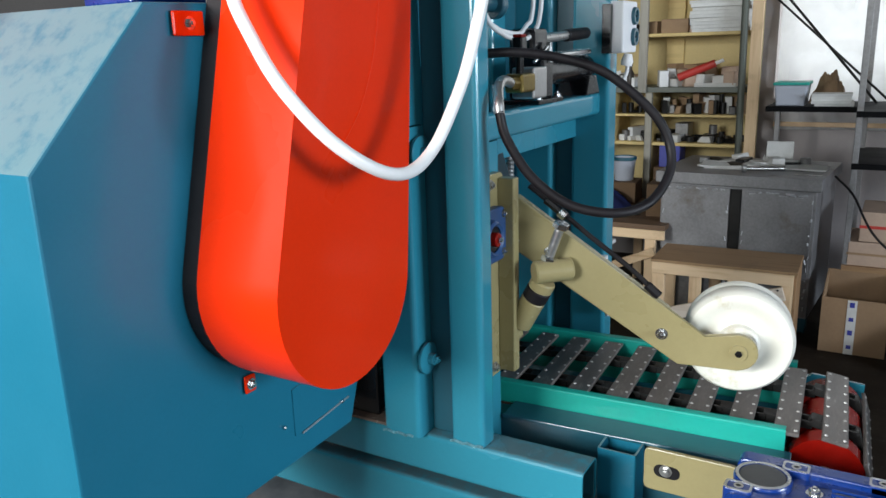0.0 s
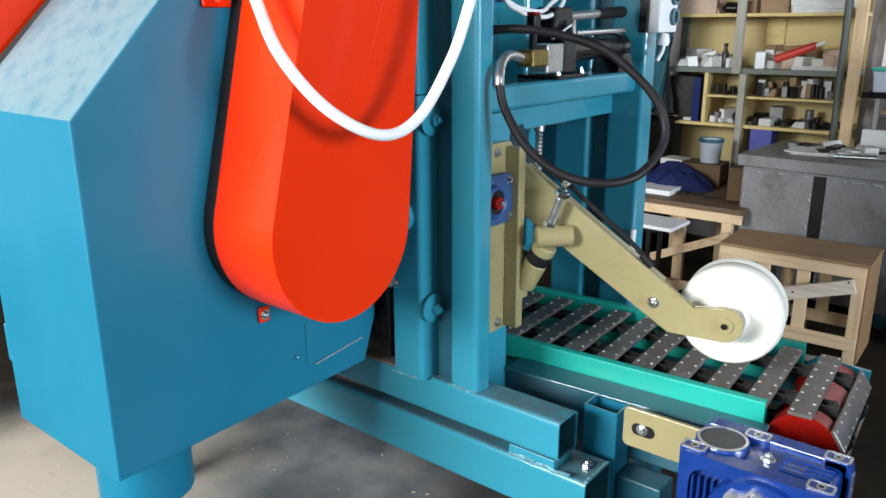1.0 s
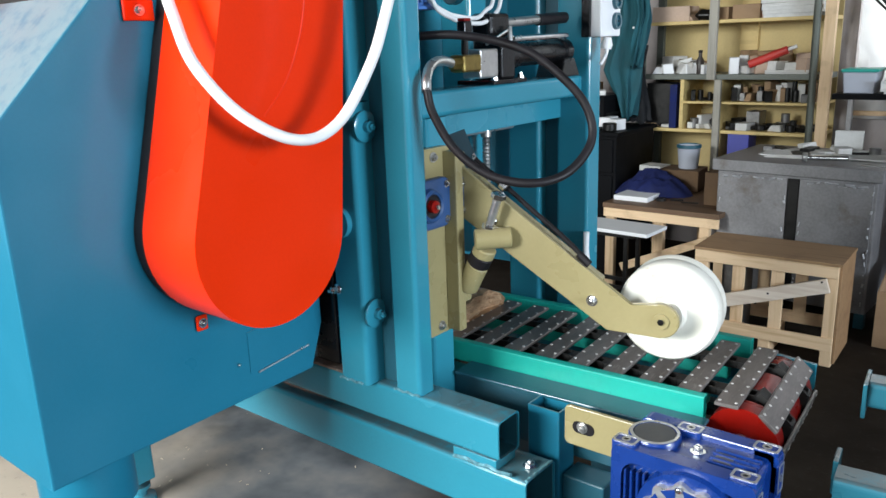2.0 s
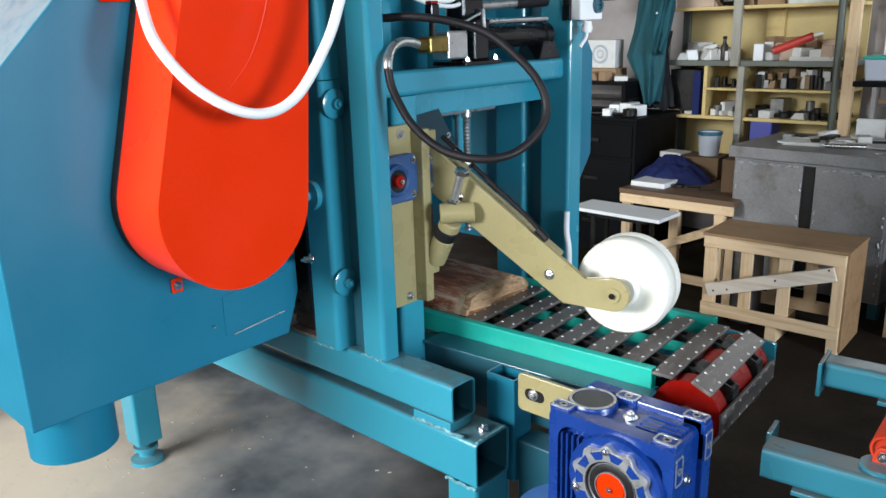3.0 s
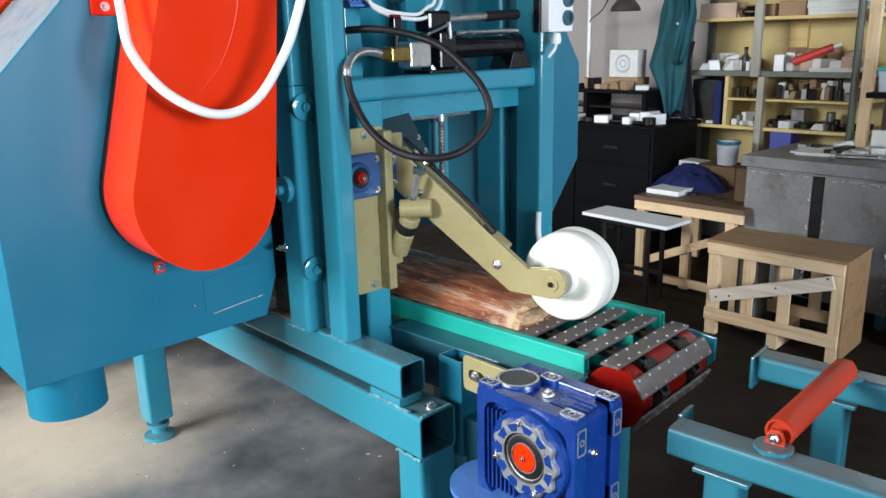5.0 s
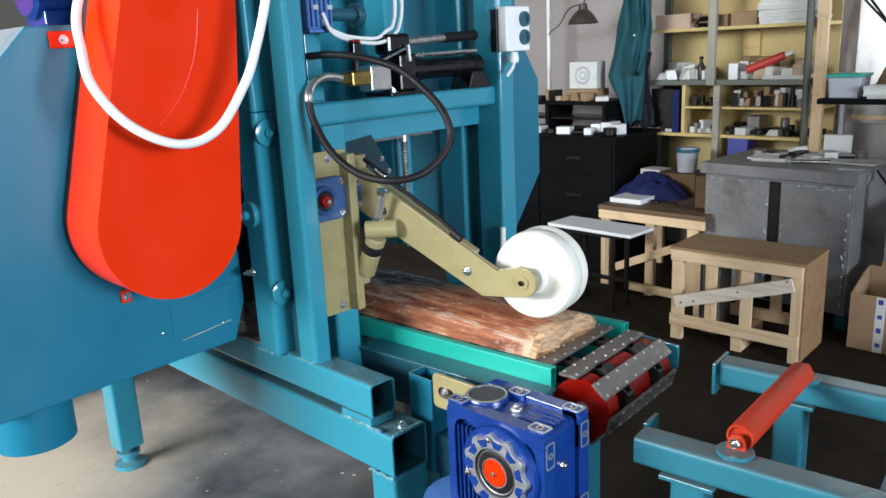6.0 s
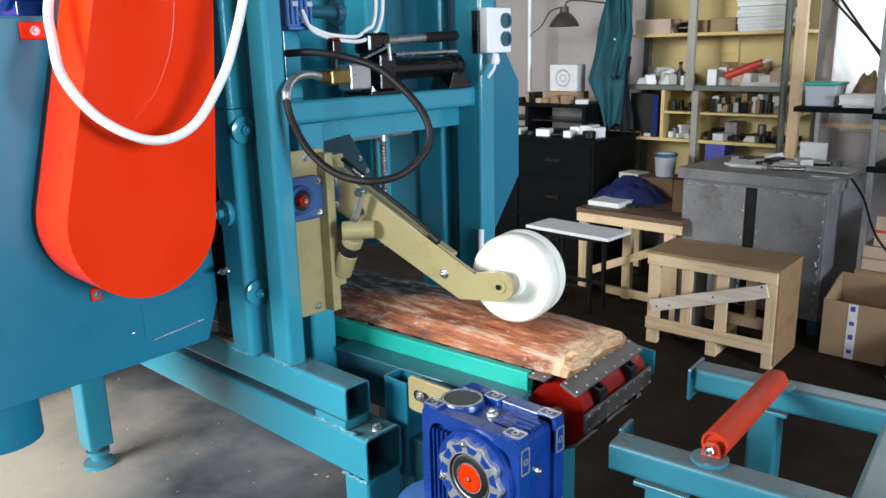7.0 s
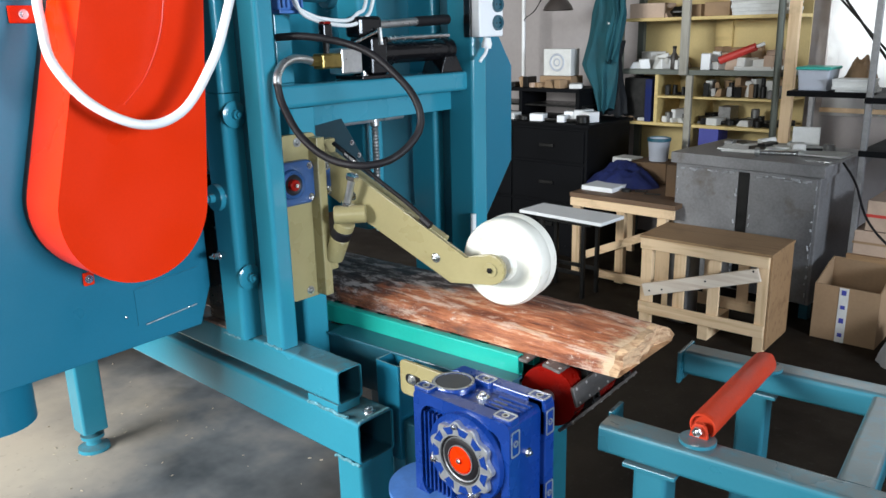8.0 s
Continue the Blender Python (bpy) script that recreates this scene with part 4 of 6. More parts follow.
def first_slat():
    y0 = SPACE[conv].translation.y
    s = part("slat", B(-0.0235, 0.0235, y0 - 0.160, y0 + 0.184, -0.0035, 0.0045, 0.0015, seg=1), SLAT, conv)
    riv = bmesh.new()
    for x in (-0.0165, 0.0165):
        for k in range(8):
            y = y0 - 0.146 + 0.0453 * k
            lathe(riv, [(0.0036, 0.0045), (0.0031, 0.0058), (0, 0.0064)], Matrix.Translation((x, y, 0)), 8)
    tagged(part("rivets", riv, RIVET, s), kind="stuff")
    for y in (y0 - 0.06, y0 + 0.10):
        part("chain_link", prism(bmesh.new(), round_rect(-0.045, 0.045, y - 0.017, y + 0.017, 0.003, 1), "z", -0.02, -0.0036, hole=round_rect(0.008, 0.038, y - 0.011, y + 0.011, 0.002, 1)), GREASE, s)
    return s


slats = [first_slat()]
slats += [copy_thing(slats[0], Matrix()) for _ in range(COUNT - 1)]

# the conveyor lies a little askew to the saw; its mounts stand square
conv.matrix_world = SPACE[conv] = Matrix.Translation((-0.008, 1.848, 0)) @ Matrix.Rotation(radians(3.5), 4, "Z")
part("pocket", steel_tube("z", 0.55, 0.805, -0.205, -0.125, 1.545, 1.611, 0.004, 0.004), TEAL_HOOD, conv, "open teal steel socket tube")
part("leg_block", B(-0.12, -0.02, 1.55, 1.618, 0.3, 0.66, 0.004), TEAL_DARK, conv)
part("conveyor_leg", steel_tube("z", 0, 0.665, -0.32, -0.24, 1.62, 1.68), TEAL_DARK, conv)
part("conveyor_leg", steel_tube("z", 0, 0.665, -0.32, -0.24, 2.05, 2.11), TEAL_DARK, conv)
tp = part("torque_plate", prism(bmesh.new(), round_rect(-0.105, 0.07, 0.75, 0.838, 0.012), "y", 1.532, 1.542, 0.002), KHAKI, conv, "khaki torque plate with a slot")
part("slot", prism(bmesh.new(), round_rect(-0.085, -0.035, 0.782, 0.808, 0.0125), "y", 1.5302, 1.5322), BLACK, tp)
part("slot_bolt", hexbolt((-0.062, 1.531, 0.797), (0, -1, 0), 0.0085, 0.007), STEEL, tp)

# ---- the slab being fed ----
LEN, SY0, SZ0 = 1.75, 1.722, 0.849
slab = thing("wood_slab", "wet red-brown debarked wood slab with a pale sawn end", "wood slab", 0, 1.8, SZ0)


def slab_mesh(name, a0, a1, nx, material, end=False):
    """A flat-bottomed slab with a crowned top and waney edges."""
    bm, cols = bmesh.new(), []
    prof = [(0.0, 0.0), (0.0, 0.026), (0.012, 0.042), (0.045, 0.057), (0.085, 0.066), (0.13, 0.069), (0.18, 0.068), (0.215, 0.062), (0.245, 0.05), (0.262, 0.032), (0.27, 0.0)]
    fine = []
    for (a, b), (c, d) in zip(prof, prof[1:]):
        fine += [(a + (c - a) * k / 3, b + (d - b) * k / 3) for k in range(3)]
    fine.append(prof[-1])
    for i in range(nx + 1):
        x = a0 + (a1 - a0) * i / nx
        row = []
        for j, (y, z) in enumerate(fine):
            w = Vector((x * 7, y * 30, z * 20))
            lift = 0.0045 * noise.noise(w) + 0.003 * noise.noise(w * 3.1) if 0 < j < len(fine) - 1 else 0.0
            edge = 0.006 * noise.noise(Vector((x * 5, 3.7, 0))) if y > 0.2 else 0.0025 * noise.noise(Vector((x * 6, 9.1, 0)))
            torn = max(0.0, 1 + x / 0.07)
            ragged = torn * (0.016 * noise.noise(Vector((y * 26, z * 40, 5.5))) + 0.008 * noise.noise(Vector((y * 80, z * 110, 1.5))))
            drop = torn * 0.012 * noise.noise(Vector((y * 22, x * 22, 8.0)))
            row.append(bm.verts.new((x + ragged, SY0 + y + edge, SZ0 + max(0, z * (0.86 + 0.2 * min(1.0, -x / 0.22)) + lift + (drop if 0 < j < len(fine) - 1 else 0)))))
        cols.append(row)
    for p, q in zip(cols, cols[1:]):
        for j in range(len(fine) - 1):
            bm.faces.new((p[j], p[j + 1], q[j + 1], q[j]))
        bm.faces.new((p[-1], p[0], q[0], q[-1]))
    bm.faces.new(cols[0])
    if not end:
        bm.faces.new(cols[-1])
        return bm
    # rough sawn face, uneven from fibre to fibre
    rows = [cols[-1]]
    for k in range(1, 7):
        row = []
        for v in cols[-1]:
            h = SZ0 + (v.co.z - SZ0) * (1 - k / 6)
            row.append(bm.verts.new((v.co.x + 0.007 * noise.noise(Vector((v.co.y * 60, h * 130, 2.0))) - 0.002 * k, v.co.y, h)))
        rows.append(row)
    for p, q in zip(rows, rows[1:]):
        for j in range(len(fine) - 1):
            bm.faces.new((p[j], p[j + 1], q[j + 1], q[j]))
    return bm


body = part("slab_body", slab_mesh("slab_body", -LEN, -0.02, 260, SLAB), SLAB, slab, smooth=True)
body_end = part("sawn_end", slab_mesh("sawn_end", -0.02, 0.0, 2, SLAB_END, True), SLAB_END, slab, "pale freshly sawn end grain")

# ---- blue worm gearbox ----
gb = thing("worm_gearbox", "bright blue worm gearbox with a bare machined flange", "gearbox", 0.195, 1.48, 0.55)
GX0, GX1, GY0, GY1, GZ0, GZ1 = 0.068, 0.325, 1.402, 1.556, 0.60, 0.866
part("housing", B(GX0 + 0.012, GX1 - 0.012, GY0 + 0.02, GY1 - 0.012, GZ0, GZ1 - 0.012, 0.012, seg=3), BLUE, gb)
part("front_frame", prism(bmesh.new(), round_rect(GX0, GX1, GZ0, GZ1 - 0.004, 0.016), "y", GY0, GY0 + 0.034, 0.002, hole=round_rect(GX0 + 0.02, GX1 - 0.02, GZ0 + 0.02, GZ1 - 0.03, 0.03)), BLUE, gb)
part("back_frame", prism(bmesh.new(), round_rect(GX0, GX1, GZ0, GZ1, 0.016), "y", GY1 - 0.034, GY1, 0.003), BLUE, gb)
for k in range(7):
    part("rib", B(GX0 + 0.022 + 0.012 * k, GX0 + 0.027 + 0.012 * k, GY0 + 0.006, GY0 + 0.024, GZ0 + 0.03, GZ1 - 0.05, 0.001, seg=1), BLUE, gb)
for k in range(4):
    part("rib", B(GX1 - 0.10 + 0.0, GX1 - 0.02, GY0 + 0.046 + 0.016 * k, GY0 + 0.051 + 0.016 * k, GZ1 - 0.014, GZ1 - 0.007, 0.001, seg=1), BLUE, gb)
cp = part("top_flange", lathe(bmesh.new(), [(0, 0.0), (0.038, 0.0), (0.039, 0.003), (0.046, 0.003), (0.048, 0.0), (0.048, -0.02), (0, -0.02)], Matrix.Translation((0.118, 1.476, GZ1 - 0.002)), 40), BLUE, gb, smooth=True)
part("flange_face", lathe(bmesh.new(), [(0.0395, 0.0022), (0.045, 0.0022), (0.045, 0.0034), (0.0395, 0.0034)], Matrix.Translation((0.118, 1.476, GZ1 - 0.001)), 40, True), ALU, cp)
part("flange_cap", lathe(bmesh.new(), [(0, 0.001), (0.0375, 0.001), (0.0375, -0.004), (0, -0.004)], Matrix.Translation((0.118, 1.476, GZ1)), 36), CAP_GREY, cp, "dull grey cap plate")
for x, y in ((0.087, 1.423), (0.165, 1.53), (0.30, 1.423), (0.30, 1.538)):
    cor = part("corner_pad", prism(bmesh.new(), round_rect(x - 0.023, x + 0.023, y - 0.016, y + 0.016, 0.006), "z", GZ1 - 0.03, GZ1 + 0.001, 0.001), BLUE, gb)
    part("pad_face", prism(bmesh.new(), round_rect(x - 0.022, x + 0.022, y - 0.015, y + 0.015, 0.006), "z", GZ1 + 0.001, GZ1 + 0.0022, hole=round_rect(x - 0.018, x + 0.018, y - 0.0115, y + 0.0115, 0.005)), ALU, cor, "bare machined pad rim")
    part("pad_hole", lathe(bmesh.new(), [(0.0045, 0.0012), (0.008, 0.0012), (0.008, 0.0024), (0.0045, 0.0024)], Matrix.Translation((x, y, GZ1)), 18, True), STEEL, cor)
    part("pad_pit", R((x, y, GZ1 + 0.0008), (x, y, GZ1 + 0.0016), 0.0046, 14), BLACK, cor)
part("filler_plug", hexbolt((0.20, 1.475, GZ1 - 0.012), (0, 0, 1), 0.0095, 0.008), CHROME, gb)
part("type_plate", B(0.232, 0.262, 1.462, 1.492, GZ1 - 0.0115, GZ1 - 0.0095), CLUTTER_GREY, gb, "small bare metal type plate")
HC = Vector((0.217, GY0 - 0.008, 0.757))
mh = Matrix.Translation(HC) @ Matrix.Rotation(radians(90), 4, "X")
part("output_flange", lathe(bmesh.new(), [(0.0, 0.0), (0.094, 0.0), (0.097, -0.02), (0, -0.02)], mh @ Matrix.Translation((0, 0, 0.004)), 48), BLUE, gb, smooth=True)


def star(r0, r1, n, m, h0, h1):
    """A flange ring with a scalloped rim of n lobes."""
    bm, k = bmesh.new(), n * 12
    def ring(f, h):
        return [bm.verts.new(m @ Vector((f(i) * math.cos(2 * math.pi * i / k), f(i) * math.sin(2 * math.pi * i / k), h))) for i in range(k)]
    rim = lambda i: r1 + 0.0055 * max(-0.8, math.cos(2 * math.pi * i / 12))
    rows = [ring(lambda i: r0, h0), ring(lambda i: r0, h1), ring(lambda i: rim(i) - 0.002, h1), ring(rim, h1 - 0.002), ring(rim, h0)]
    for p, q in zip(rows, rows[1:]):
        for i in range(k):
            bm.faces.new((p[i], p[(i + 1) % k], q[(i + 1) % k], q[i]))
    return bm


fl = part("lobed_flange", star(0.053, 0.078, 11, mh, 0.004, 0.016), ALU, gb, "bare machined lobed flange ring")
for k in range(11):
    a = 2 * math.pi * (k + 0.5) / 11
    part("flange_pocket", prism(bmesh.new(), [(HC.x + r * math.cos(a + da), HC.z + r * math.sin(a + da)) for r, da in ((0.057, -0.13), (0.073, -0.2), (0.073, 0.2), (0.057, 0.13))], "y", HC.y - 0.0172, HC.y - 0.0158), BLUE, fl)
for k in (3, 6, 9):
    a = 2 * math.pi * k / 11
    part("flange_screw", hexbolt(HC + Vector((0.074 * math.cos(a), -0.016, 0.074 * math.sin(a))), (0, -1, 0), 0.0065, 0.005, False), CHROME, fl)
part("oil_seal", lathe(bmesh.new(), [(0.0315, 0.012), (0.04, 0.013), (0.046, 0.010), (0.0525, 0.012), (0.0525, 0.0), (0.0315, 0.0)], mh, 44, True), BLACK, gb, smooth=True)
part("seal_ring", lathe(bmesh.new(), [(0.0455, 0.0105), (0.0475, 0.0125), (0.0485, 0.0105)], mh, 44, True), ALU, gb, "bright ring round the oil seal", smooth=True)
part("hub_ring", lathe(bmesh.new(), [(0.0303, 0.0), (0.0303, 0.0155), (0.0318, 0.0155), (0.0318, 0.0)], mh, 40, True), ALU, gb, "bright machined hub ring", smooth=True)
for y, z in ((GY0 + 0.018, GZ1 - 0.05), (GY1 - 0.018, GZ1 - 0.05), (GY0 + 0.018, GZ0 + 0.05), (GY1 - 0.018, GZ0 + 0.05)):
    sp_ = part("side_pad", prism(bmesh.new(), round_rect(y - 0.016, y + 0.016, z - 0.03, z + 0.03, 0.005), "x", GX1 - 0.012, GX1 + 0.001, 0.001), BLUE, gb)
    part("pad_face", prism(bmesh.new(), round_rect(y - 0.014, y + 0.014, z - 0.028, z + 0.028, 0.005), "x", GX1 + 0.001, GX1 + 0.002, hole=round_rect(y - 0.0105, y + 0.0105, z - 0.0245, z + 0.0245, 0.004)), ALU, sp_, "bare machined pad rim")
    part("pad_hole", lathe(bmesh.new(), [(0.0042, 0.0), (0.0075, 0.0), (0.0075, 0.0022), (0.0042, 0.0022)], aim((GX1 + 0.0008, y, z), (GX1 + 1, y, z)), 16, True), ALU, sp_)
hub = part("output_shaft", lathe(bmesh.new(), [(0, 0.016), (0.026, 0.016), (0.028, 0.014), (0.03, 0.012), (0.03, 0.0), (0, 0.0)], SPACE[gb] @ Matrix.Rotation(radians(90), 4, "X"), 36), RED, gb, "red painted output shaft end", smooth=True)
hub.location = HC - SPACE[gb].translation
part("shaft_bolt", hexbolt(SPACE[gb].translation + Vector((0, -0.016, 0)), (0, -1, 0), 0.006, 0.004, False), CHROME, hub)
part("side_plug", hexbolt((GX1 - 0.012, 1.479, 0.767), (1, 0, 0), 0.007, 0.006), CHROME, gb)
part("coupling", R((0.217, 1.556, 0.757), (0.217, 1.625, 0.757), 0.03, 24), STEEL, gb)
part("drive_motor", lathe(bmesh.new(), [(0, 0), (0.085, 0), (0.09, 0.01), (0.09, 0.26), (0.075, 0.275), (0, 0.275)], Matrix.Translation((0.12, 1.474, 0.33)), 40), surface("grey_blue_motor", (0.10, 0.14, 0.25), 0.45, var=0.15), gb, "grey-blue upright drive motor", smooth=True)
part("motor_flange", lathe(bmesh.new(), [(0, 0), (0.1, 0), (0.103, 0.004), (0.103, 0.016), (0, 0.016)], Matrix.Translation((0.088, 1.44, 0.606)), 40), BLUE_CAST, gb, smooth=True)

# ---- roller table ----
rt = thing("roller_table", "dusty teal steel outfeed frame, shade in its colour, one red roller", "roller table", 0.6, 1.9, 0)
part("rail", steel_tube("x", 0.388, 1.75, 1.632, 1.70, 0.738, 0.80), TEAL_TABLE, rt)
part("rail", steel_tube("x", 0.40, 1.75, 2.098, 2.166, 0.738, 0.80), TEAL_TABLE, rt)
part("end_plate", B(0.39, 0.399, 2.078, 2.178, 0.72, 0.802, 0.002), TEAL_TABLE, rt)
part("end_plate", B(0.378, 0.3875, 1.70, 1.76, 0.73, 0.80, 0.002), TEAL_TABLE, rt)
part("cross_rail", steel_tube("y", 1.70, 2.098, 0.823, 0.889, 0.735, 0.796), TEAL_TABLE, rt)
for x, y in ((0.57, 2.133), (0.5, 1.667), (1.55, 2.133), (1.55, 1.667)):
    lg = part("leg", steel_tube("z", 0.0, 0.727, x - 0.035, x + 0.035, y - 0.035, y + 0.035), TEAL_TABLE, rt)
    part("leg_flange", B(x - 0.055, x + 0.055, y - 0.042, y + 0.042, 0.727, 0.737, 0.002), TEAL_TABLE, lg)
rl = part("roller", lathe(bmesh.new(), [(0, 0.008), (0.022, 0.008), (0.023, 0), (0.026, 0), (0.0275, 0.004), (0.0275, 0.012), (0.0275, 0.376), (0.025, 0.38), (0, 0.38)], aim((0.5785, 1.70, 0.824), (0.597, 2.08, 0.826)), 36), RED_ROLL, rt, "red painted outfeed roller", smooth=True)
part("axle_bolt", hexbolt((0.578, 1.680, 0.825), (0, -1, 0), 0.0105, 0.012, False), CHROME, rl)
part("axle_bolt", hexbolt((0.597, 2.08, 0.826), (0, 1, 0), 0.010, 0.012, False), CHROME, rl)
for xr, y0, y1, z in ((0.578, 1.672, 1.698, 0.825), (0.597, 2.093, 2.128, 0.826)):
    part("roller_bracket", prism(bmesh.new(), [(xr - 0.018, 0.808), (xr + 0.018, 0.808), (xr + 0.016, z - 0.004), (xr + 0.013, z + 0.006), (xr + 0.007, z + 0.013), (xr - 0.007, z + 0.013), (xr - 0.013, z + 0.006), (xr - 0.016, z - 0.004)], "y", y0 + 0.008, y0 + 0.018, 0.001), RED_ROLL, rl)
    part("roller_pad", R((xr, (y0 + y1) / 2 - 0.006, 0.80), (xr, (y0 + y1) / 2 - 0.006, 0.808), 0.036, 30), TEAL_TABLE, rt)
# the table too stands a little askew
rt.matrix_world = Matrix.Translation((0.5813, 1.9, 0)) @ Matrix.Rotation(radians(5.5), 4, "Z")

# ---- crate ----
crate = thing("wooden_crate", "pale pine slatted crate with a grubby plywood top", "crate", -0.45, 4.3, 0)
CX0, CX1, CY0, CY1, CH = -0.772, -0.088, 4.065, 4.41, 0.522
crate.location += Vector((-0.017, -0.045, 0))
crate.rotation_euler.z = radians(2)
part("top_panel", B(CX0 - 0.004, CX1 + 0.004, CY0 - 0.006, CY1 + 0.004, CH - 0.014, CH, 0.002), PLY, crate, "grubby brown plywood top")
part("side_panel", B(CX1 - 0.012, CX1, CY0 + 0.02, CY1, 0.02, CH - 0.014, 0.002), PLY, crate, "plywood side panel")
for x0, x1, z0 in ((CX0, CX0 + 0.062, 0), (CX1 - 0.066, CX1 - 0.013, 0)):
    part("corner_post", B(x0, x1, CY0 + 0.018, CY0 + 0.055, z0, CH - 0.014, 0.003), PINE_Z, crate)
    part("corner_post", B(x0, x1, CY1 - 0.045, CY1 - 0.005, z0, CH - 0.014, 0.003), PINE_Z, crate)
part("middle_foot", B(-0.44, -0.385, CY0 + 0.02, CY1 - 0.02, 0, 0.085, 0.003), PINE_X, crate)
for y in (CY0, CY1 - 0.02):
    part("top_rail", B(CX0, CX1 - 0.013, y, y + 0.017, CH - 0.075, CH - 0.016, 0.003), PINE_X, crate)
    part("bottom_rail", B(CX0, CX1 - 0.013, y, y + 0.017, 0.085, 0.15, 0.003), PINE_X, crate)
for x in (-0.585, -0.40):
    part("upright_slat", B(x, x + 0.06, CY0 + 0.018, CY0 + 0.034, 0.14, CH - 0.05, 0.002), PINE_Z, crate)
    part("upright_slat", B(x + 0.05, x + 0.11, CY1 - 0.036, CY1 - 0.021, 0.14, CH - 0.05, 0.002), PINE_Z, crate)
dg = math.atan2(0.235, 0.60)
part("diagonal_brace", B(-0.315, 0.315, CY0 - 0.018, CY0 - 0.001, -0.034, 0.034, 0.002, m=Matrix.Translation((-0.437, 0, 0.318)) @ Matrix.Rotation(-dg + radians(3.5), 4, "Y")), PINE_PALE, crate, "bleached pale diagonal board")
for x, z in ((-0.70, 0.225), (-0.63, 0.245), (-0.165, 0.43), (-0.40, 0.335)):
    part("nail_head", R((x, CY0 - 0.018, z), (x, CY0 - 0.0205, z), 0.005, 8), CLUTTER_DARK, crate)
solo("parcel", B(-0.70, -0.58, 4.18, 4.34, 0.0, 0.42, 0.02, seg=3), CLUTTER_GREY, "grey wrapped parcel inside the crate", "parcel", -0.64, 4.3, 0.0)

# ---- wooden table, stool ----
tb = thing("wooden_table", "low pine workbench table with a diagonal brace", "table", -1.23, 5.0, 0)
tb.location.y -= 0.04
part("tabletop", B(-1.61, -0.87, 4.63, 5.42, 0.53, 0.56, 0.003), TABLE_PLY, tb, "dark brown board top")
part("apron", B(-1.598, -0.87, 4.62, 4.642, 0.475, 0.53, 0.003), PINE_X, tb)
for x in (-1.595, -1.27, -0.99):
    part("leg", B(x, x + 0.06, 4.645, 4.685, 0, 0.53, 0.003), PINE_Z, tb)
    part("leg", B(x, x + 0.06, 5.36, 5.4, 0, 0.53, 0.003), PINE_Z, tb)
part("foot_rail", B(-1.40, -0.87, 4.622, 4.643, 0.02, 0.075, 0.003), PINE_X, tb)
part("diagonal_brace", B(-0.3, 0.3, 4.62, 4.64, -0.025, 0.025, 0.002, m=Matrix.Translation((-1.2, 0, 0.28)) @ Matrix.Rotation(-radians(24), 4, "Y")), PINE_X, tb)
solo("white_slab", B(-1.59, -1.36, 4.70, 4.92, 0.56, 0.592, 0.004), WHITE, "flat white board on the wooden table", "board", -1.48, 4.8, 0.56)
stl = thing("stool", "dark steel stool with a white board seat", "stool", -1.42, 4.36, 0)
stl.location += Vector((0.04, -0.08, 0))
part("seat", B(-0.30, 0.30, -0.115, 0.135, 0.487, 0.508, 0.004, m=Matrix.Translation((-1.44, 4.35, 0)) @ Matrix.Rotation(radians(-2), 4, "Z")), WHITE, stl, "white laminate board seat")
part("seat_frame", B(-1.64, -1.25, 4.28, 4.46, 0.455, 0.487, 0.004), CLUTTER_DARK, stl)
for x in (-1.6, -1.3):
    for y in (4.29, 4.45):
        part("leg", steel_tube("z", 0, 0.456, x - 0.012, x + 0.012, y - 0.012, y + 0.012, 0.002, 0.003), CLUTTER_DARK, stl)
part("footrest", B(-1.59, -1.31, 4.44, 4.455, 0.14, 0.165, 0.002), CLUTTER_DARK, stl)
part("footrest", B(-1.59, -1.31, 4.285, 4.30, 0.14, 0.165, 0.002), CLUTTER_DARK, stl)

# ---- sheet steel bench cabinet ----
cab = thing("steel_cabinet", "bare sheet steel bench cabinet with welded door panels", "cabinet", -0.42, 5.0, 0)
cab.location.x -= 0.065
cab.rotation_euler.z = radians(-3.5)
part("carcass", B(-0.845, -0.005, 4.672, 5.35, 0.09, 0.80, 0.004), SHEET, cab)
part("benchtop", B(-0.875, 0.018, 4.655, 5.37, 0.803, 0.868, 0.004), SHEET, cab)
rng_w = random.Random(11)
for x0, x1 in ((-0.835, -0.45), (-0.385, -0.02)):
    dr = part("door", B(x0, x1, 4.662, 4.6705, 0.10, 0.79, 0.002), SHEET, cab)
    wl = bmesh.new()
    for k in range(26):
        top, w = k < 11, rng_w.uniform(0.006, 0.028)
        if top:
            x = rng_w.uniform(x0 + 0.02, x1 - 0.05)
            rod(wl, (x, 4.6605, 0.775 + rng_w.uniform(-0.008, 0.008)), (x + 2 * w, 4.6605, 0.776 + rng_w.uniform(-0.008, 0.008)), rng_w.uniform(0.002, 0.006), 6)
        else:
            z, x = rng_w.uniform(0.12, 0.74), (x1 - 0.008 if k % 4 else x0 + 0.01) + rng_w.uniform(-0.006, 0.006)
            rod(wl, (x, 4.6605, z), (x + rng_w.uniform(-0.008, 0.008), 4.6605, z + w), rng_w.uniform(0.002, 0.006), 6)
    tagged(part("weld_bead", wl, WELD, dr), kind="stuff")
part("door_gap", B(-0.447, -0.388, 4.66, 4.667, 0.10, 0.79, 0.002), CLUTTER_DARK, cab)
for x in (-0.83, -0.06):
    part("foot", B(x, x + 0.05, 4.69, 4.74, 0, 0.09, 0.003), TEAL_DARK, cab)

rng = random.Random(5)


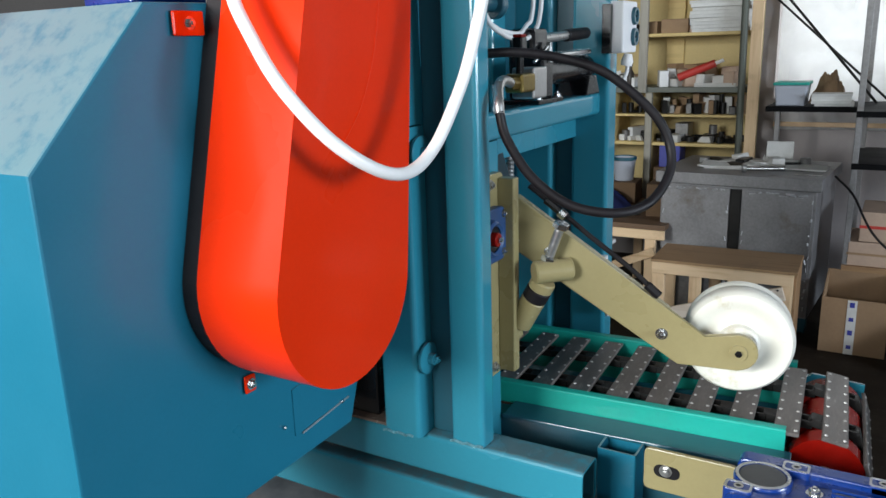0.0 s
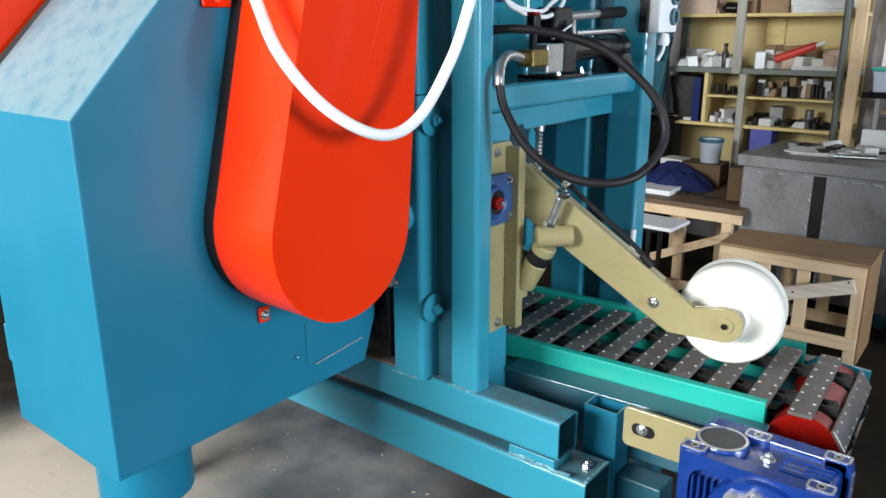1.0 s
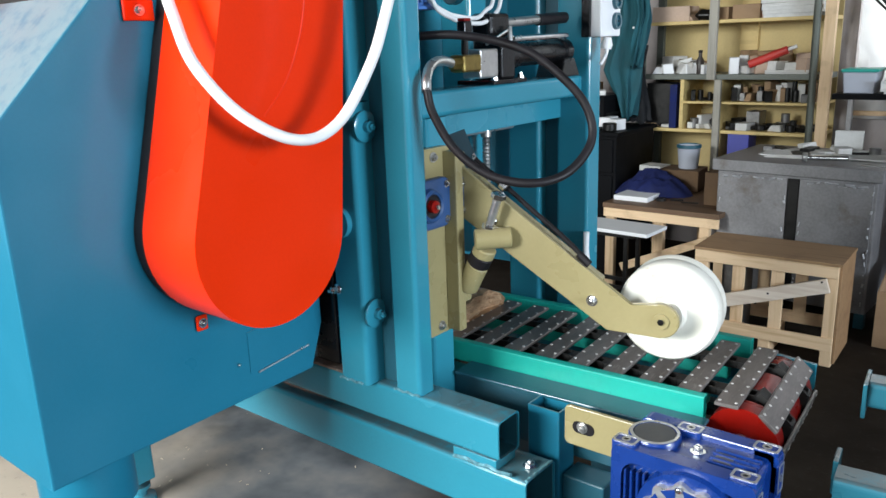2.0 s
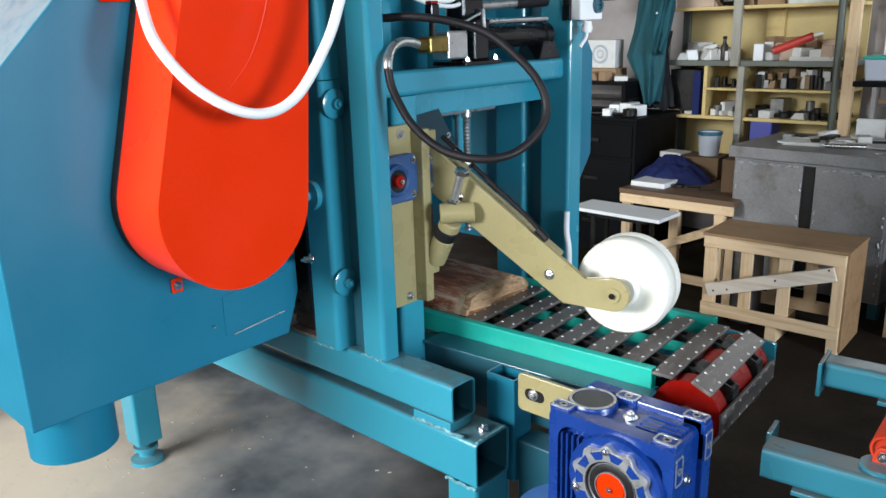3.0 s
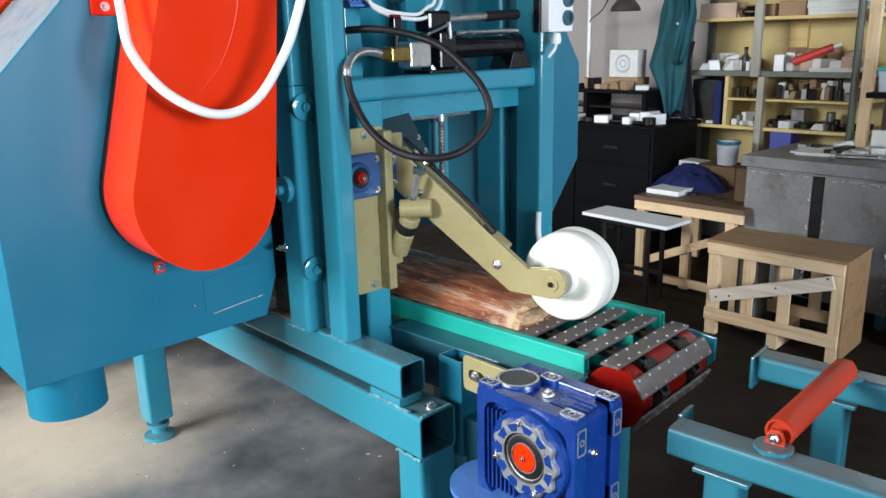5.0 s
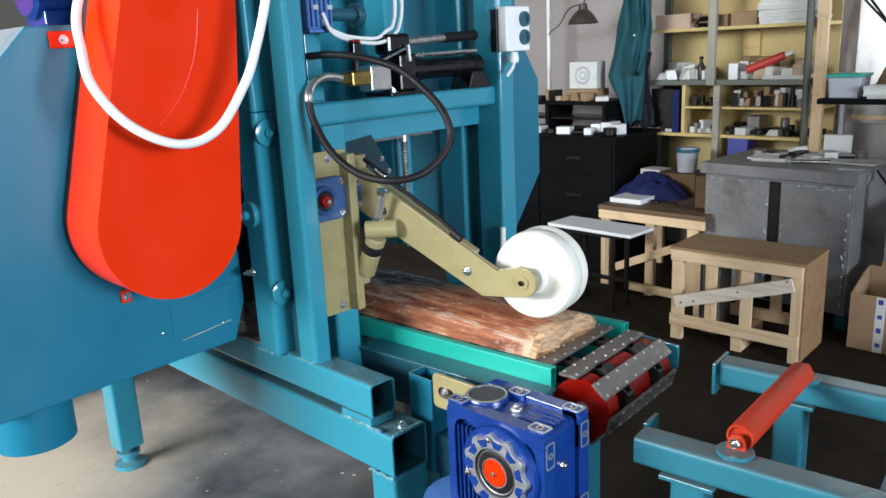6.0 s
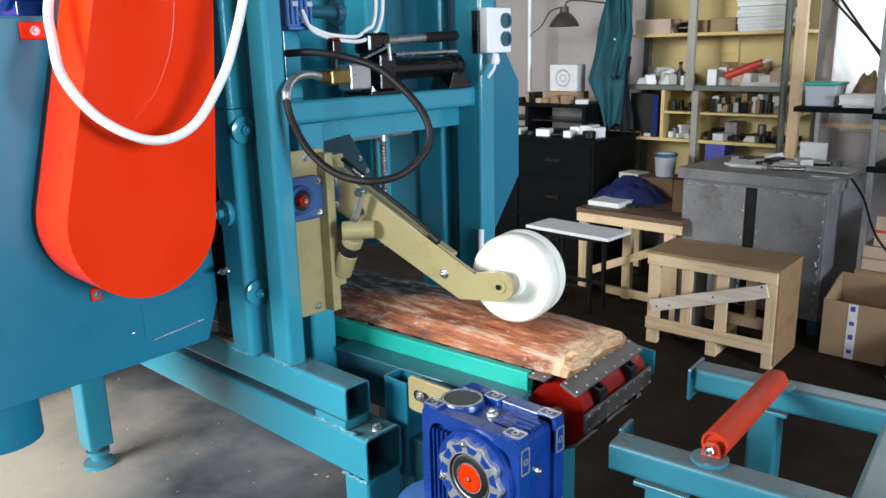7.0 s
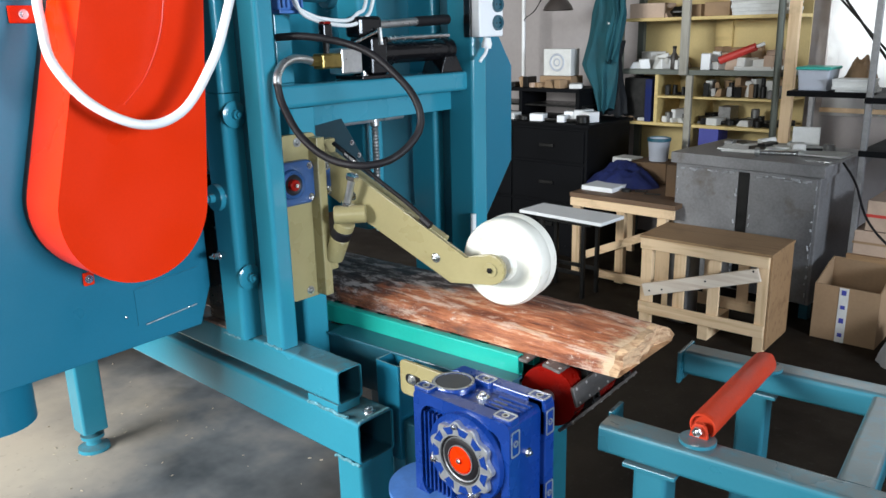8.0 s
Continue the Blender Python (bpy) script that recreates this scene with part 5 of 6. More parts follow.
def block(name, x, y, z, w, d, h, material, label, category, turn=0.0, r=0.003):
    bm = B(-w / 2, w / 2, -d / 2, d / 2, 0, h, r, seg=1)
    bm.transform(Matrix.Rotation(radians(turn), 4, "Z"))
    ob = part(name, bm, material)
    ob.location = (x, y, z)
    return tagged(ob, label, category)


def pile(name, x, y, z, w, d, n, t, material, label):
    top = thing(name, label, "paper", x, y, z, "piles of paper")
    for k in range(n):
        m = Matrix.Translation((x + rng.uniform(-0.02, 0.02), y + rng.uniform(-0.02, 0.02), z + k * t)) @ Matrix.Rotation(rng.uniform(-0.12, 0.12), 4, "Z")
        part("sheet", B(-w / 2, w / 2, -d / 2, d / 2, 0, t * 0.96, m=m), material, top)
    return top


pile("paper_pile", -0.58, 4.98, 0.868, 0.32, 0.24, 3, 0.006, PAPER, "loose white papers on the steel bench")
pile("paper_pile", -0.22, 5.02, 0.868, 0.28, 0.2, 2, 0.006, PAPER, "loose white papers on the steel bench")
block("notice_card", -0.36, 5.2, 0.868, 0.15, 0.02, 0.13, PAPER, "white card standing on the steel bench", "card", 8)
vs = thing("pipe_clamp", "bright steel pipe fitting lying on the steel bench", "pipe fitting", -0.42, 4.8, 0.868)
part("pipe", R((-0.5, 4.78, 0.89), (-0.28, 4.84, 0.89), 0.014, 14), CHROME, vs, smooth=True)
part("collar", R((-0.5, 4.78, 0.893), (-0.475, 4.787, 0.893), 0.025, 18), STEEL, vs, smooth=True)
block("steel_rule", -0.15, 4.76, 0.868, 0.14, 0.02, 0.004, CHROME, "short bright steel rule on the bench", "ruler", 6)

# ---- shelving ----
sh = thing("shelving_unit", "yellow plywood shelving unit crowded with tools and packs", "shelving", -1.2, 5.68, 0)
SX0, SX1, SF, SB = -1.80, -0.60, 5.50, 5.86
part("back_panel", B(SX0, SX1, SB, SB + 0.012, 0.45, 2.35), SHELF_BACK, sh)
for z, mt, t in ((0.93, SHELF_WOOD, 0.022), (1.30, SHELF_EDGE, 0.035), (1.65, SHELF_WOOD, 0.022), (2.02, SHELF_WOOD, 0.022)):
    part("shelf", B(SX0 + 0.02, SX1, SF + 0.005, SB, z - t, z, 0.002), mt, sh)
part("subshelf", B(-1.49, SX1, SF + 0.01, SB, 1.104, 1.12, 0.002), SHELF_WOOD, sh)
part("side_post", B(SX0 - 0.03, SX0 + 0.02, SF, SF + 0.04, 0, 2.3, 0.003), SHELF_EDGE, sh)
part("side_post", B(SX0 - 0.03, SX0 + 0.02, SB - 0.04, SB, 0, 2.3, 0.003), SHELF_EDGE, sh)
part("divider", B(-1.51, -1.485, SF + 0.006, SB, 0.93, 1.265, 0.002), SHELF_WOOD, sh)
part("divider", B(-1.25, -1.225, SF + 0.006, SB, 0.55, 1.265, 0.002), SHELF_WOOD, sh)
part("middle_post", B(-1.32, -1.265, SF - 0.03, SF + 0.003, 1.265, 2.5, 0.003), GREY_WOOD, sh)
part("middle_post", B(-1.265, -1.22, SF - 0.028, SF + 0.003, 0.4, 1.265, 0.003), GREY_WOOD, sh)
part("inner_upright", B(-1.23, -1.11, SB - 0.03, SB - 0.001, 1.3, 2.0, 0.002), SHELF_WOOD, sh)
part("corner_pole", R((-0.63, SF - 0.06, 0), (-0.66, SF - 0.06, 2.6), 0.022, 14), SHELF_EDGE, sh, smooth=True)
part("corner_post", B(-0.61, -0.545, SF - 0.055, SF - 0.012, 0, 2.6, 0.003), PINE_Z, sh)

# clutter on the shelves, left to right on each board
packs = [PAPER, WHITE, CARD, CLUTTER_DARK, CLUTTER_GREY, CARD_PINK, RED_PACK, BLUE_PACK]


def row_of(x0, x1, z, hmin, hmax, wmin, wmax, mats, yf=5.53):
    x = x0
    while x < x1 - wmin:
        w = rng.uniform(wmin, wmax)
        h, d = rng.uniform(hmin, hmax), rng.uniform(0.07, 0.16)
        mt = rng.choice(mats)
        nm, lb = {PAPER: ("pack", "small white paper pack on the shelf"), WHITE: ("plastic_case", "small white plastic case on the shelf"), CARD: ("carton", "small brown carton on the shelf"), CLUTTER_DARK: ("tool_part", "dark steel machine part on the shelf"),
                  CLUTTER_GREY: ("tool_part", "grey steel machine part on the shelf"), CARD_PINK: ("carton", "pale carton on the shelf"), RED_PACK: ("pack", "red pack on the shelf"), BLUE_PACK: ("pack", "blue pack on the shelf")}[mt]
        if mt in (CLUTTER_DARK, CLUTTER_GREY) and rng.random() < 0.6:
            if rng.random() < 0.5:
                bm = R((0, 0, 0), (0, 0, h), w * 0.42, 14)
            else:
                bm = R((-w * 0.5, 0, h * 0.3), (w * 0.5, 0.03, h * 0.3), h * 0.3, 10)
            ob = part(nm, bm, mt, smooth=True)
            ob.location = (x + w / 2, yf + d / 2, z)
            tagged(ob, lb, "tool", "tools on the shelves")
        elif mt in (PAPER, CARD, CARD_PINK, WHITE) and rng.random() < 0.35:
            # slumped or half-open pack: a sheared, tapered box
            bm = B(-w * 0.46, w * 0.46, -d / 2, d / 2, 0, h, 0.004, seg=1)
            lean, nip = rng.uniform(-0.35, 0.35), rng.uniform(0.55, 0.95)
            for v in bm.verts:
                t = v.co.z / h
                v.co.x = v.co.x * (1 - (1 - nip) * t) + lean * v.co.z
                v.co.z *= 1 + 0.3 * noise.noise(Vector((v.co.x * 40 + x * 9, v.co.y * 30, 1.0))) * (t > 0.5)
            bm.transform(Matrix.Rotation(rng.uniform(-0.7, 0.7), 4, "Z"))
            ob = part(nm, bm, mt)
            ob.location = (x + w / 2, yf + d / 2 + 0.03, z)
            tagged(ob, lb, nm.replace("_", " "), "packs on the shelves")
        else:
            block(nm, x + w / 2, yf + d / 2 + rng.uniform(0, 0.05), z, w * 0.92, d, h, mt, lb, nm.replace("_", " "), rng.uniform(-35, 35))["group"] = "packs on the shelves"
        x += w + rng.uniform(0, 0.02)


row_of(-1.76, -1.34, 1.30, 0.05, 0.09, 0.05, 0.10, [WHITE, PAPER, WHITE, WHITE, CLUTTER_DARK])
row_of(-1.22, -0.66, 1.30, 0.05, 0.11, 0.05, 0.11, [WHITE, PAPER, WHITE, PAPER, CARD_PINK])
row_of(-1.77, -1.53, 0.93, 0.02, 0.05, 0.04, 0.10, [CLUTTER_DARK, CLUTTER_GREY, PAPER])
row_of(-1.46, -1.27, 0.93, 0.03, 0.09, 0.03, 0.07, [CLUTTER_DARK, CLUTTER_GREY, WHITE])
row_of(-1.21, -0.64, 0.93, 0.03, 0.08, 0.04, 0.11, [CLUTTER_DARK, CLUTTER_GREY, CLUTTER_DARK, CLUTTER_DARK])
row_of(-1.46, -1.27, 1.12, 0.03, 0.07, 0.025, 0.05, [CLUTTER_DARK])
row_of(-1.19, -0.64, 1.12, 0.05, 0.09, 0.03, 0.05, [CLUTTER_DARK, CARD, CLUTTER_DARK, CLUTTER_GREY])
row_of(-1.40, -0.68, 1.12, 0.02, 0.04, 0.03, 0.06, [CLUTTER_DARK, CLUTTER_GREY], 5.66)
row_of(-1.76, -1.36, 1.30, 0.05, 0.11, 0.05, 0.12, [WHITE, CLUTTER_DARK, CARD, PAPER, CLUTTER_GREY], 5.64)
row_of(-1.21, -0.66, 1.30, 0.05, 0.13, 0.06, 0.13, [PAPER, CARD, CLUTTER_DARK, WHITE, CARD_PINK], 5.66)
row_of(-1.21, -0.64, 0.93, 0.05, 0.12, 0.05, 0.12, [CLUTTER_DARK, CLUTTER_GREY, CLUTTER_DARK], 5.66)
row_of(-1.46, -1.27, 0.93, 0.05, 0.12, 0.04, 0.08, [CLUTTER_DARK, CARD], 5.66)
row_of(-1.70, -0.7, 1.65, 0.04, 0.09, 0.08, 0.16, [CARD, CARD_PINK, PAPER, CLUTTER_DARK], 5.54)
row_of(-0.6, -0.2, 0.868, 0.01, 0.05, 0.04, 0.09, [CLUTTER_DARK, PAPER, CLUTTER_GREY, PAPER], 5.1)
row_of(-0.76, -0.26, 0.868, 0.008, 0.03, 0.05, 0.12, [PAPER, PAPER, CLUTTER_DARK], 4.88)
row_of(-1.74, -1.36, 1.30, 0.06, 0.12, 0.07, 0.13, [WHITE, PAPER, CARD, WHITE], 5.72)
row_of(-1.20, -0.70, 1.30, 0.08, 0.15, 0.09, 0.16, [PAPER, WHITE, CARD_PINK, CARD], 5.74)
row_of(-1.20, -0.64, 1.12, 0.09, 0.13, 0.03, 0.05, [CLUTTER_DARK, CARD, CLUTTER_DARK, PAPER], 5.6)
row_of(-1.20, -0.64, 0.93, 0.02, 0.05, 0.05, 0.12, [CLUTTER_DARK, CLUTTER_GREY, CLUTTER_DARK, PAPER], 5.52)
row_of(-1.46, -1.26, 0.93, 0.03, 0.06, 0.04, 0.08, [PAPER, CLUTTER_DARK], 5.52)
row_of(-1.76, -1.53, 0.93, 0.02, 0.04, 0.06, 0.12, [PAPER, CLUTTER_DARK, CARD], 5.52)
row_of(-0.8, -0.25, 0.872, 0.012, 0.05, 0.05, 0.13, [PAPER, PAPER, CLUTTER_DARK, CLUTTER_GREY], 5.02)
block("dark_case", -1.68, 5.66, 0.955, 0.2, 0.2, 0.28, CLUTTER_DARK, "tall dark case at the back of the shelf", "case")
block("blue_folder", -1.56, 5.62, 0.93, 0.05, 0.22, 0.3, BLUE_CLOTH, "dark blue folder standing on the shelf", "folder")
block("carton", -1.62, 5.64, 1.65, 0.26, 0.2, 0.10, CARD_PINK, "flat pale carton on the upper shelf", "carton", 3)
block("work_hat", -1.40, 5.62, 1.65, 0.12, 0.16, 0.07, CLUTTER_DARK, "dark cloth hat on the upper shelf", "hat", 10, 0.03)
block("carton", -1.10, 5.64, 1.65, 0.18, 0.2, 0.09, CARD, "brown carton on the upper shelf", "carton", -4)
pile("paper_roll_pile", -0.82, 5.62, 1.65, 0.36, 0.24, 9, 0.022, PAPER, "tall pile of papers and folders on the upper shelf")
pile("paper_pile", -0.80, 5.60, 1.85, 0.34, 0.24, 5, 0.018, CLUTTER_DARK, "dark folders on top of the paper pile")
pile("paper_pile", -0.82, 5.62, 1.30, 0.26, 0.2, 2, 0.012, PAPER, "papers on the shelf")
bt = thing("bottle", "small dark glass bottle on the shelf", "bottle", -1.40, 5.56, 1.30)
part("glass", lathe(bmesh.new(), [(0, 0), (0.024, 0), (0.026, 0.004), (0.026, 0.09), (0.012, 0.115), (0.012, 0.14), (0, 0.14)], Matrix.Translation((-1.40, 5.56, 1.30)), 20), LAMP_BROWN, bt, smooth=True)
part("cap", R((-1.40, 5.56, 1.44), (-1.40, 5.56, 1.458), 0.014, 14), BLACK, bt)
rc = thing("red_cartridge", "long red cartridge tube leaning across packs on the shelf", "cartridge", -0.97, 5.58, 1.36)
part("tube", R((-1.07, 5.55, 1.36), (-0.84, 5.58, 1.45), 0.026, 18), RED_PACK, rc, smooth=True)
part("nozzle", R((-0.84, 5.58, 1.45), (-0.79, 5.586, 1.47), 0.012, 12), WHITE, rc, smooth=True)
block("carton", -1.1, 5.6, 0.60, 0.2, 0.2, 0.16, CARD_SHADED, "brown carton under the shelf", "carton")
block("purple_pack", -1.1, 5.6, 0.76, 0.14, 0.16, 0.16, BLUE_PACK, "violet blue pack under the shelf", "pack")
block("carton", -0.85, 5.6, 0.60, 0.3, 0.2, 0.2, CARD_SHADED, "brown carton under the shelf", "carton")
block("lower_shelf_stock", -1.0, 5.66, 0.40, 0.7, 0.3, 0.2, CLUTTER_DARK, "dark stock boxes under the shelves", "stock")

bk = thing("bucket", "pale grey plastic bucket with a dark inside", "bucket", -1.33, 5.26, 0.66)
part("pail", lathe(bmesh.new(), [(0, 0), (0.058, 0), (0.062, 0.004), (0.074, 0.145), (0.078, 0.15), (0.074, 0.154), (0.07, 0.146), (0.058, 0.01), (0, 0.01)], Matrix.Translation((-1.33, 5.26, 0.70)), 32), BUCKET, bk, smooth=True)
part("rim", lathe(bmesh.new(), [(0.073, 0.135), (0.08, 0.14), (0.08, 0.158), (0.073, 0.16)], Matrix.Translation((-1.33, 5.26, 0.70)), 32, True), TEAL_DARK, bk, smooth=True)
block("carton", -1.36, 5.26, 0.56, 0.26, 0.22, 0.14, CARD_SHADED, "brown carton under the bucket, darkened for shade", "carton", 5)
block("white_pack", -1.56, 5.25, 0.56, 0.16, 0.14, 0.15, PAPER, "white pack beside the bucket", "pack", -6)
block("carton", -0.99, 4.92, 0.56, 0.13, 0.2, 0.2, CARD_SHADED, "upright brown carton at the end of the table", "carton", 3)


def crumpled(name, x, y, z, w, d, h, material, label, category, seed=0.0, n=36):
    bm, g = bmesh.new(), []
    for i in range(n + 1):
        row = []
        for j in range(n + 1):
            s, t = 2 * i / n - 1, 2 * j / n - 1
            u, v = s * math.sqrt(1 - t * t / 2), t * math.sqrt(1 - s * s / 2)
            r = min(1.0, math.hypot(u, v))
            p = Vector((u * 2.2 + seed, v * 2.2, seed))
            hh = h * max(0, 1 - r ** 2.4) * (0.75 + 0.5 * noise.noise(p)) + h * 0.22 * abs(noise.noise(p * 2.7)) * (1 - r ** 4)
            row.append(bm.verts.new((u * w / 2 * (1 + 0.15 * noise.noise(p * 1.3)), v * d / 2, hh - (0.004 if r > 0.99 else 0))))
        g.append(row)
    for i in range(n):
        for j in range(n):
            bm.faces.new((g[i][j], g[i + 1][j], g[i + 1][j + 1], g[i][j + 1]))
    ob = part(name, bm, material, smooth=True)
    ob.location = (x, y, z)
    return tagged(ob, label, category)


crumpled("blue_cloth", -1.47, 5.04, 0.56, 0.50, 0.40, 0.15, BLUE_CLOTH, "crumpled dark blue cloth on the wooden table", "cloth", 2.0)
row_of(-1.35, -1.05, 0.56, 0.01, 0.03, 0.05, 0.1, [CLUTTER_DARK], 4.75)

# ---- dark cabinet, wall shelf, lamp, pipe ----
dc = thing("dark_cabinet", "black steel drawer cabinet against the wall", "cabinet", -2.3, 5.2, 0)
part("carcass", B(-2.95, -1.69, 4.92, 5.50, 0, 0.93, 0.005), DARK_STEEL, dc)
part("top", B(-2.97, -1.67, 4.90, 5.52, 0.93, 0.955, 0.004), DARK_STEEL, dc)
for x0, x1 in ((-2.93, -2.33), (-2.31, -1.71)):
    for z0, z1 in ((0.69, 0.91), (0.40, 0.67), (0.08, 0.38)):
        dd = part("drawer", B(x0, x1, 4.905, 4.9195, z0, z1, 0.004), DARK_STEEL, dc)
        xm = (x0 + x1) / 2
        part("handle", B(xm - 0.06, xm + 0.06, 4.888, 4.904, (z0 + z1) / 2 - 0.012, (z0 + z1) / 2 + 0.012, 0.004), CLUTTER_DARK, dd)
ws = thing("bench_shelf", "dark steel shelf rack standing on the dark cabinet", "shelf", -2.4, 5.3, 0.955)
for x in (-2.9, -2.42, -1.92):
    part("upright", B(x, x + 0.03, 5.12, 5.44, 0.955, 1.15, 0.002), DARK_STEEL, ws)
part("board", B(-2.92, -1.88, 5.10, 5.46, 1.15, 1.175, 0.003), DARK_STEEL, ws)
part("board", B(-2.92, -1.88, 5.16, 5.46, 1.04, 1.055, 0.003), CLUTTER_DARK, ws)
row_of(-2.55, -1.93, 1.175, 0.03, 0.08, 0.05, 0.11, [CARD, PAPER, CLUTTER_DARK, CARD_PINK, CARD], 5.13)
row_of(-2.6, -1.75, 0.955, 0.03, 0.06, 0.06, 0.14, [CLUTTER_DARK, PAPER, CLUTTER_DARK, WHITE], 4.95)
row_of(-2.0, -1.75, 0.955, 0.06, 0.09, 0.06, 0.10, [WHITE, RED_PACK, WHITE], 5.05)
fn = thing("white_fan_case", "white square ventilator case with a round grille", "ventilator", -2.18, 5.33, 1.175)
part("case", B(-2.31, -2.07, 5.28, 5.40, 1.255, 1.45, 0.006, m=None), PAPER, fn)
part("base_box", B(-2.33, -2.05, 5.26, 5.42, 1.175, 1.254, 0.004), CARD, fn)
part("grille", lathe(bmesh.new(), [(0.05, 0), (0.055, 0.006), (0.062, 0.006), (0.066, 0)], aim((-2.19, 5.28, 1.352), (-2.19, 5, 1.352)), 32, True), BUCKET, fn, smooth=True)
part("grille", lathe(bmesh.new(), [(0.02, 0), (0.024, 0.005), (0.03, 0)], aim((-2.19, 5.28, 1.352), (-2.19, 5, 1.352)), 24, True), BUCKET, fn, smooth=True)
solo("wall_pipe", R((-2.73, 5.6, 0.9), (-2.73, 5.6, 3.59), 0.016, 14), WHITE, "thin white pipe running up the wall", "pipe", -2.73, 5.6, 0.9, smooth=True)
lp = thing("desk_lamp", "brown enamelled bell lamp on a bent arm, unlit", "lamp", -2.20, 5.3, 1.72)
part("shade", lathe(bmesh.new(), [(0.108, 0.0), (0.11, 0.004), (0.10, 0.03), (0.065, 0.075), (0.035, 0.10), (0.03, 0.14), (0.0, 0.145), (0.0, 0.138), (0.026, 0.136), (0.03, 0.098), (0.06, 0.07), (0.096, 0.026), (0.104, 0.0)], Matrix.Translation((-2.20, 5.3, 1.72)), 36), LAMP_BROWN, lp, smooth=True)
part("arm", hose(bmesh.new(), [(-2.20, 5.3, 1.855), (-2.15, 5.3, 1.90), (-1.95, 5.35, 1.88), (-1.82, 5.5, 1.85)], 0.006), LAMP_BROWN, lp, smooth=True)
solo("lamp_flex", hose(bmesh.new(), [(-2.22, 5.3, 1.86), (-2.34, 5.32, 1.83), (-2.45, 5.36, 1.73), (-2.60, 5.45, 1.68), (-2.72, 5.59, 1.66)], 0.004), BLACK, "thin dark flex drooping from the lamp to the pipe", "cable", -2.5, 5.4, 1.66, smooth=True)


def garment(hang, y, deep, seed):
    """A hanging garment: a tube of cloth with deep uneven folds. hang gives (height, left, right) from the hook down."""
    bm, rows, n, k = bmesh.new(), [], 72, 48
    for j in range(k + 1):
        t = j / k
        u = t * (len(hang) - 1)
        i = min(int(u), len(hang) - 2)
        z, xa, xb = (a + (b - a) * (u - i) for a, b in zip(hang[i], hang[i + 1]))
        row = []
        for i in range(n):
            a = 2 * math.pi * i / n
            f = 0.016 * math.sin(7 * a + 3 * t + seed) + 0.022 * noise.noise(Vector((3 * math.cos(a), 3 * math.sin(a) + seed, 3.5 * t)))
            w = max(0.02, (xb - xa) / 2 - 0.01)
            row.append(bm.verts.new(((xa + xb) / 2 + (w + f) * math.cos(a), y + (deep + f) * math.sin(a), z + 0.05 * noise.noise(Vector((2.5 * math.cos(a), seed, 0))) * (t > 0.97))))
        rows.append(row)
    for p, q in zip(rows, rows[1:]):
        for i in range(n):
            bm.faces.new((p[i], p[(i + 1) % n], q[(i + 1) % n], q[i]))
    bm.faces.new(rows[0]), bm.faces.new(rows[-1])
    return bm


coat = thing("work_coat", "teal cotton work coat hanging from the shelving post", "coat", -1.75, 5.36, 1.09)
coat.location.x -= 0.035
part("coat_body", garment([(2.2, -1.80, -1.70), (1.9, -1.835, -1.70), (1.69, -1.90, -1.66), (1.5, -1.93, -1.68), (1.34, -1.965, -1.69), (1.18, -1.88, -1.71), (1.01, -1.81, -1.74)], 5.36, 0.07, 1.0), COAT, coat, smooth=True)
part("sleeve", garment([(2.08, -1.74, -1.69), (1.85, -1.72, -1.635), (1.69, -1.70, -1.62), (1.5, -1.735, -1.65), (1.36, -1.75, -1.68)], 5.30, 0.045, 2.3), COAT, coat, smooth=True)
part("collar", hose(bmesh.new(), [(-1.82, 5.30, 2.06), (-1.75, 5.27, 2.13), (-1.68, 5.29, 2.08)], 0.03, 10), COAT, coat, smooth=True)
part("button", R((-1.72, 5.27, 1.62), (-1.72, 5.262, 1.62), 0.008, 10), WHITE, coat)
solo("dark_trousers", garment([(1.5, -1.92, -1.75), (1.3, -1.975, -1.76), (1.1, -1.96, -1.72), (0.975, -1.92, -1.7)], 5.46, 0.06, 4.0), COAT_DARK, "black work trousers hanging behind the coat", "trousers", -1.8, 5.44, 0.98, smooth=True)

# ---- east end: rack, boxes, sheeting ----
rk = thing("storage_rack", "dark steel storage rack loaded with cartons and bundles", "rack", 0.6, 5.2, 0)
for z in (0.40, 0.95, 1.22):
    part("rack_shelf", B(0.05, 1.6, 4.72, 5.45, z - 0.03, z, 0.003), DARK_STEEL if z > 0.5 else PLY, rk)
part("rack_shelf", B(-0.43, 0.05, 5.0, 5.45, 1.19, 1.22, 0.003), DARK_STEEL, rk)
part("rack_post", B(-0.43, -0.40, 5.40, 5.43, 0, 1.19, 0.003), SHEET, rk)
tub = thing("storage_tub", "pale translucent storage tub with a green lid", "storage tub", -0.3, 5.15, 1.22)
part("tub_body", prism(bmesh.new(), [(-0.385, 1.22), (-0.235, 1.22), (-0.222, 1.335), (-0.398, 1.335)], "y", 5.05, 5.24, 0.008), BUCKET, tub)
part("lid", B(-0.405, -0.215, 5.04, 5.25, 1.335, 1.352, 0.005), GREEN, tub, "green plastic lid")
for x in (0.05, 1.55):
    for y in (4.74, 5.40):
        part("rack_post", B(x, x + 0.03, y, y + 0.03, 0, 1.9, 0.003), SHEET, rk)
part("rack_post", B(0.27, 0.30, 5.0, 5.03, 0.4, 1.9, 0.003), SHEET, rk)
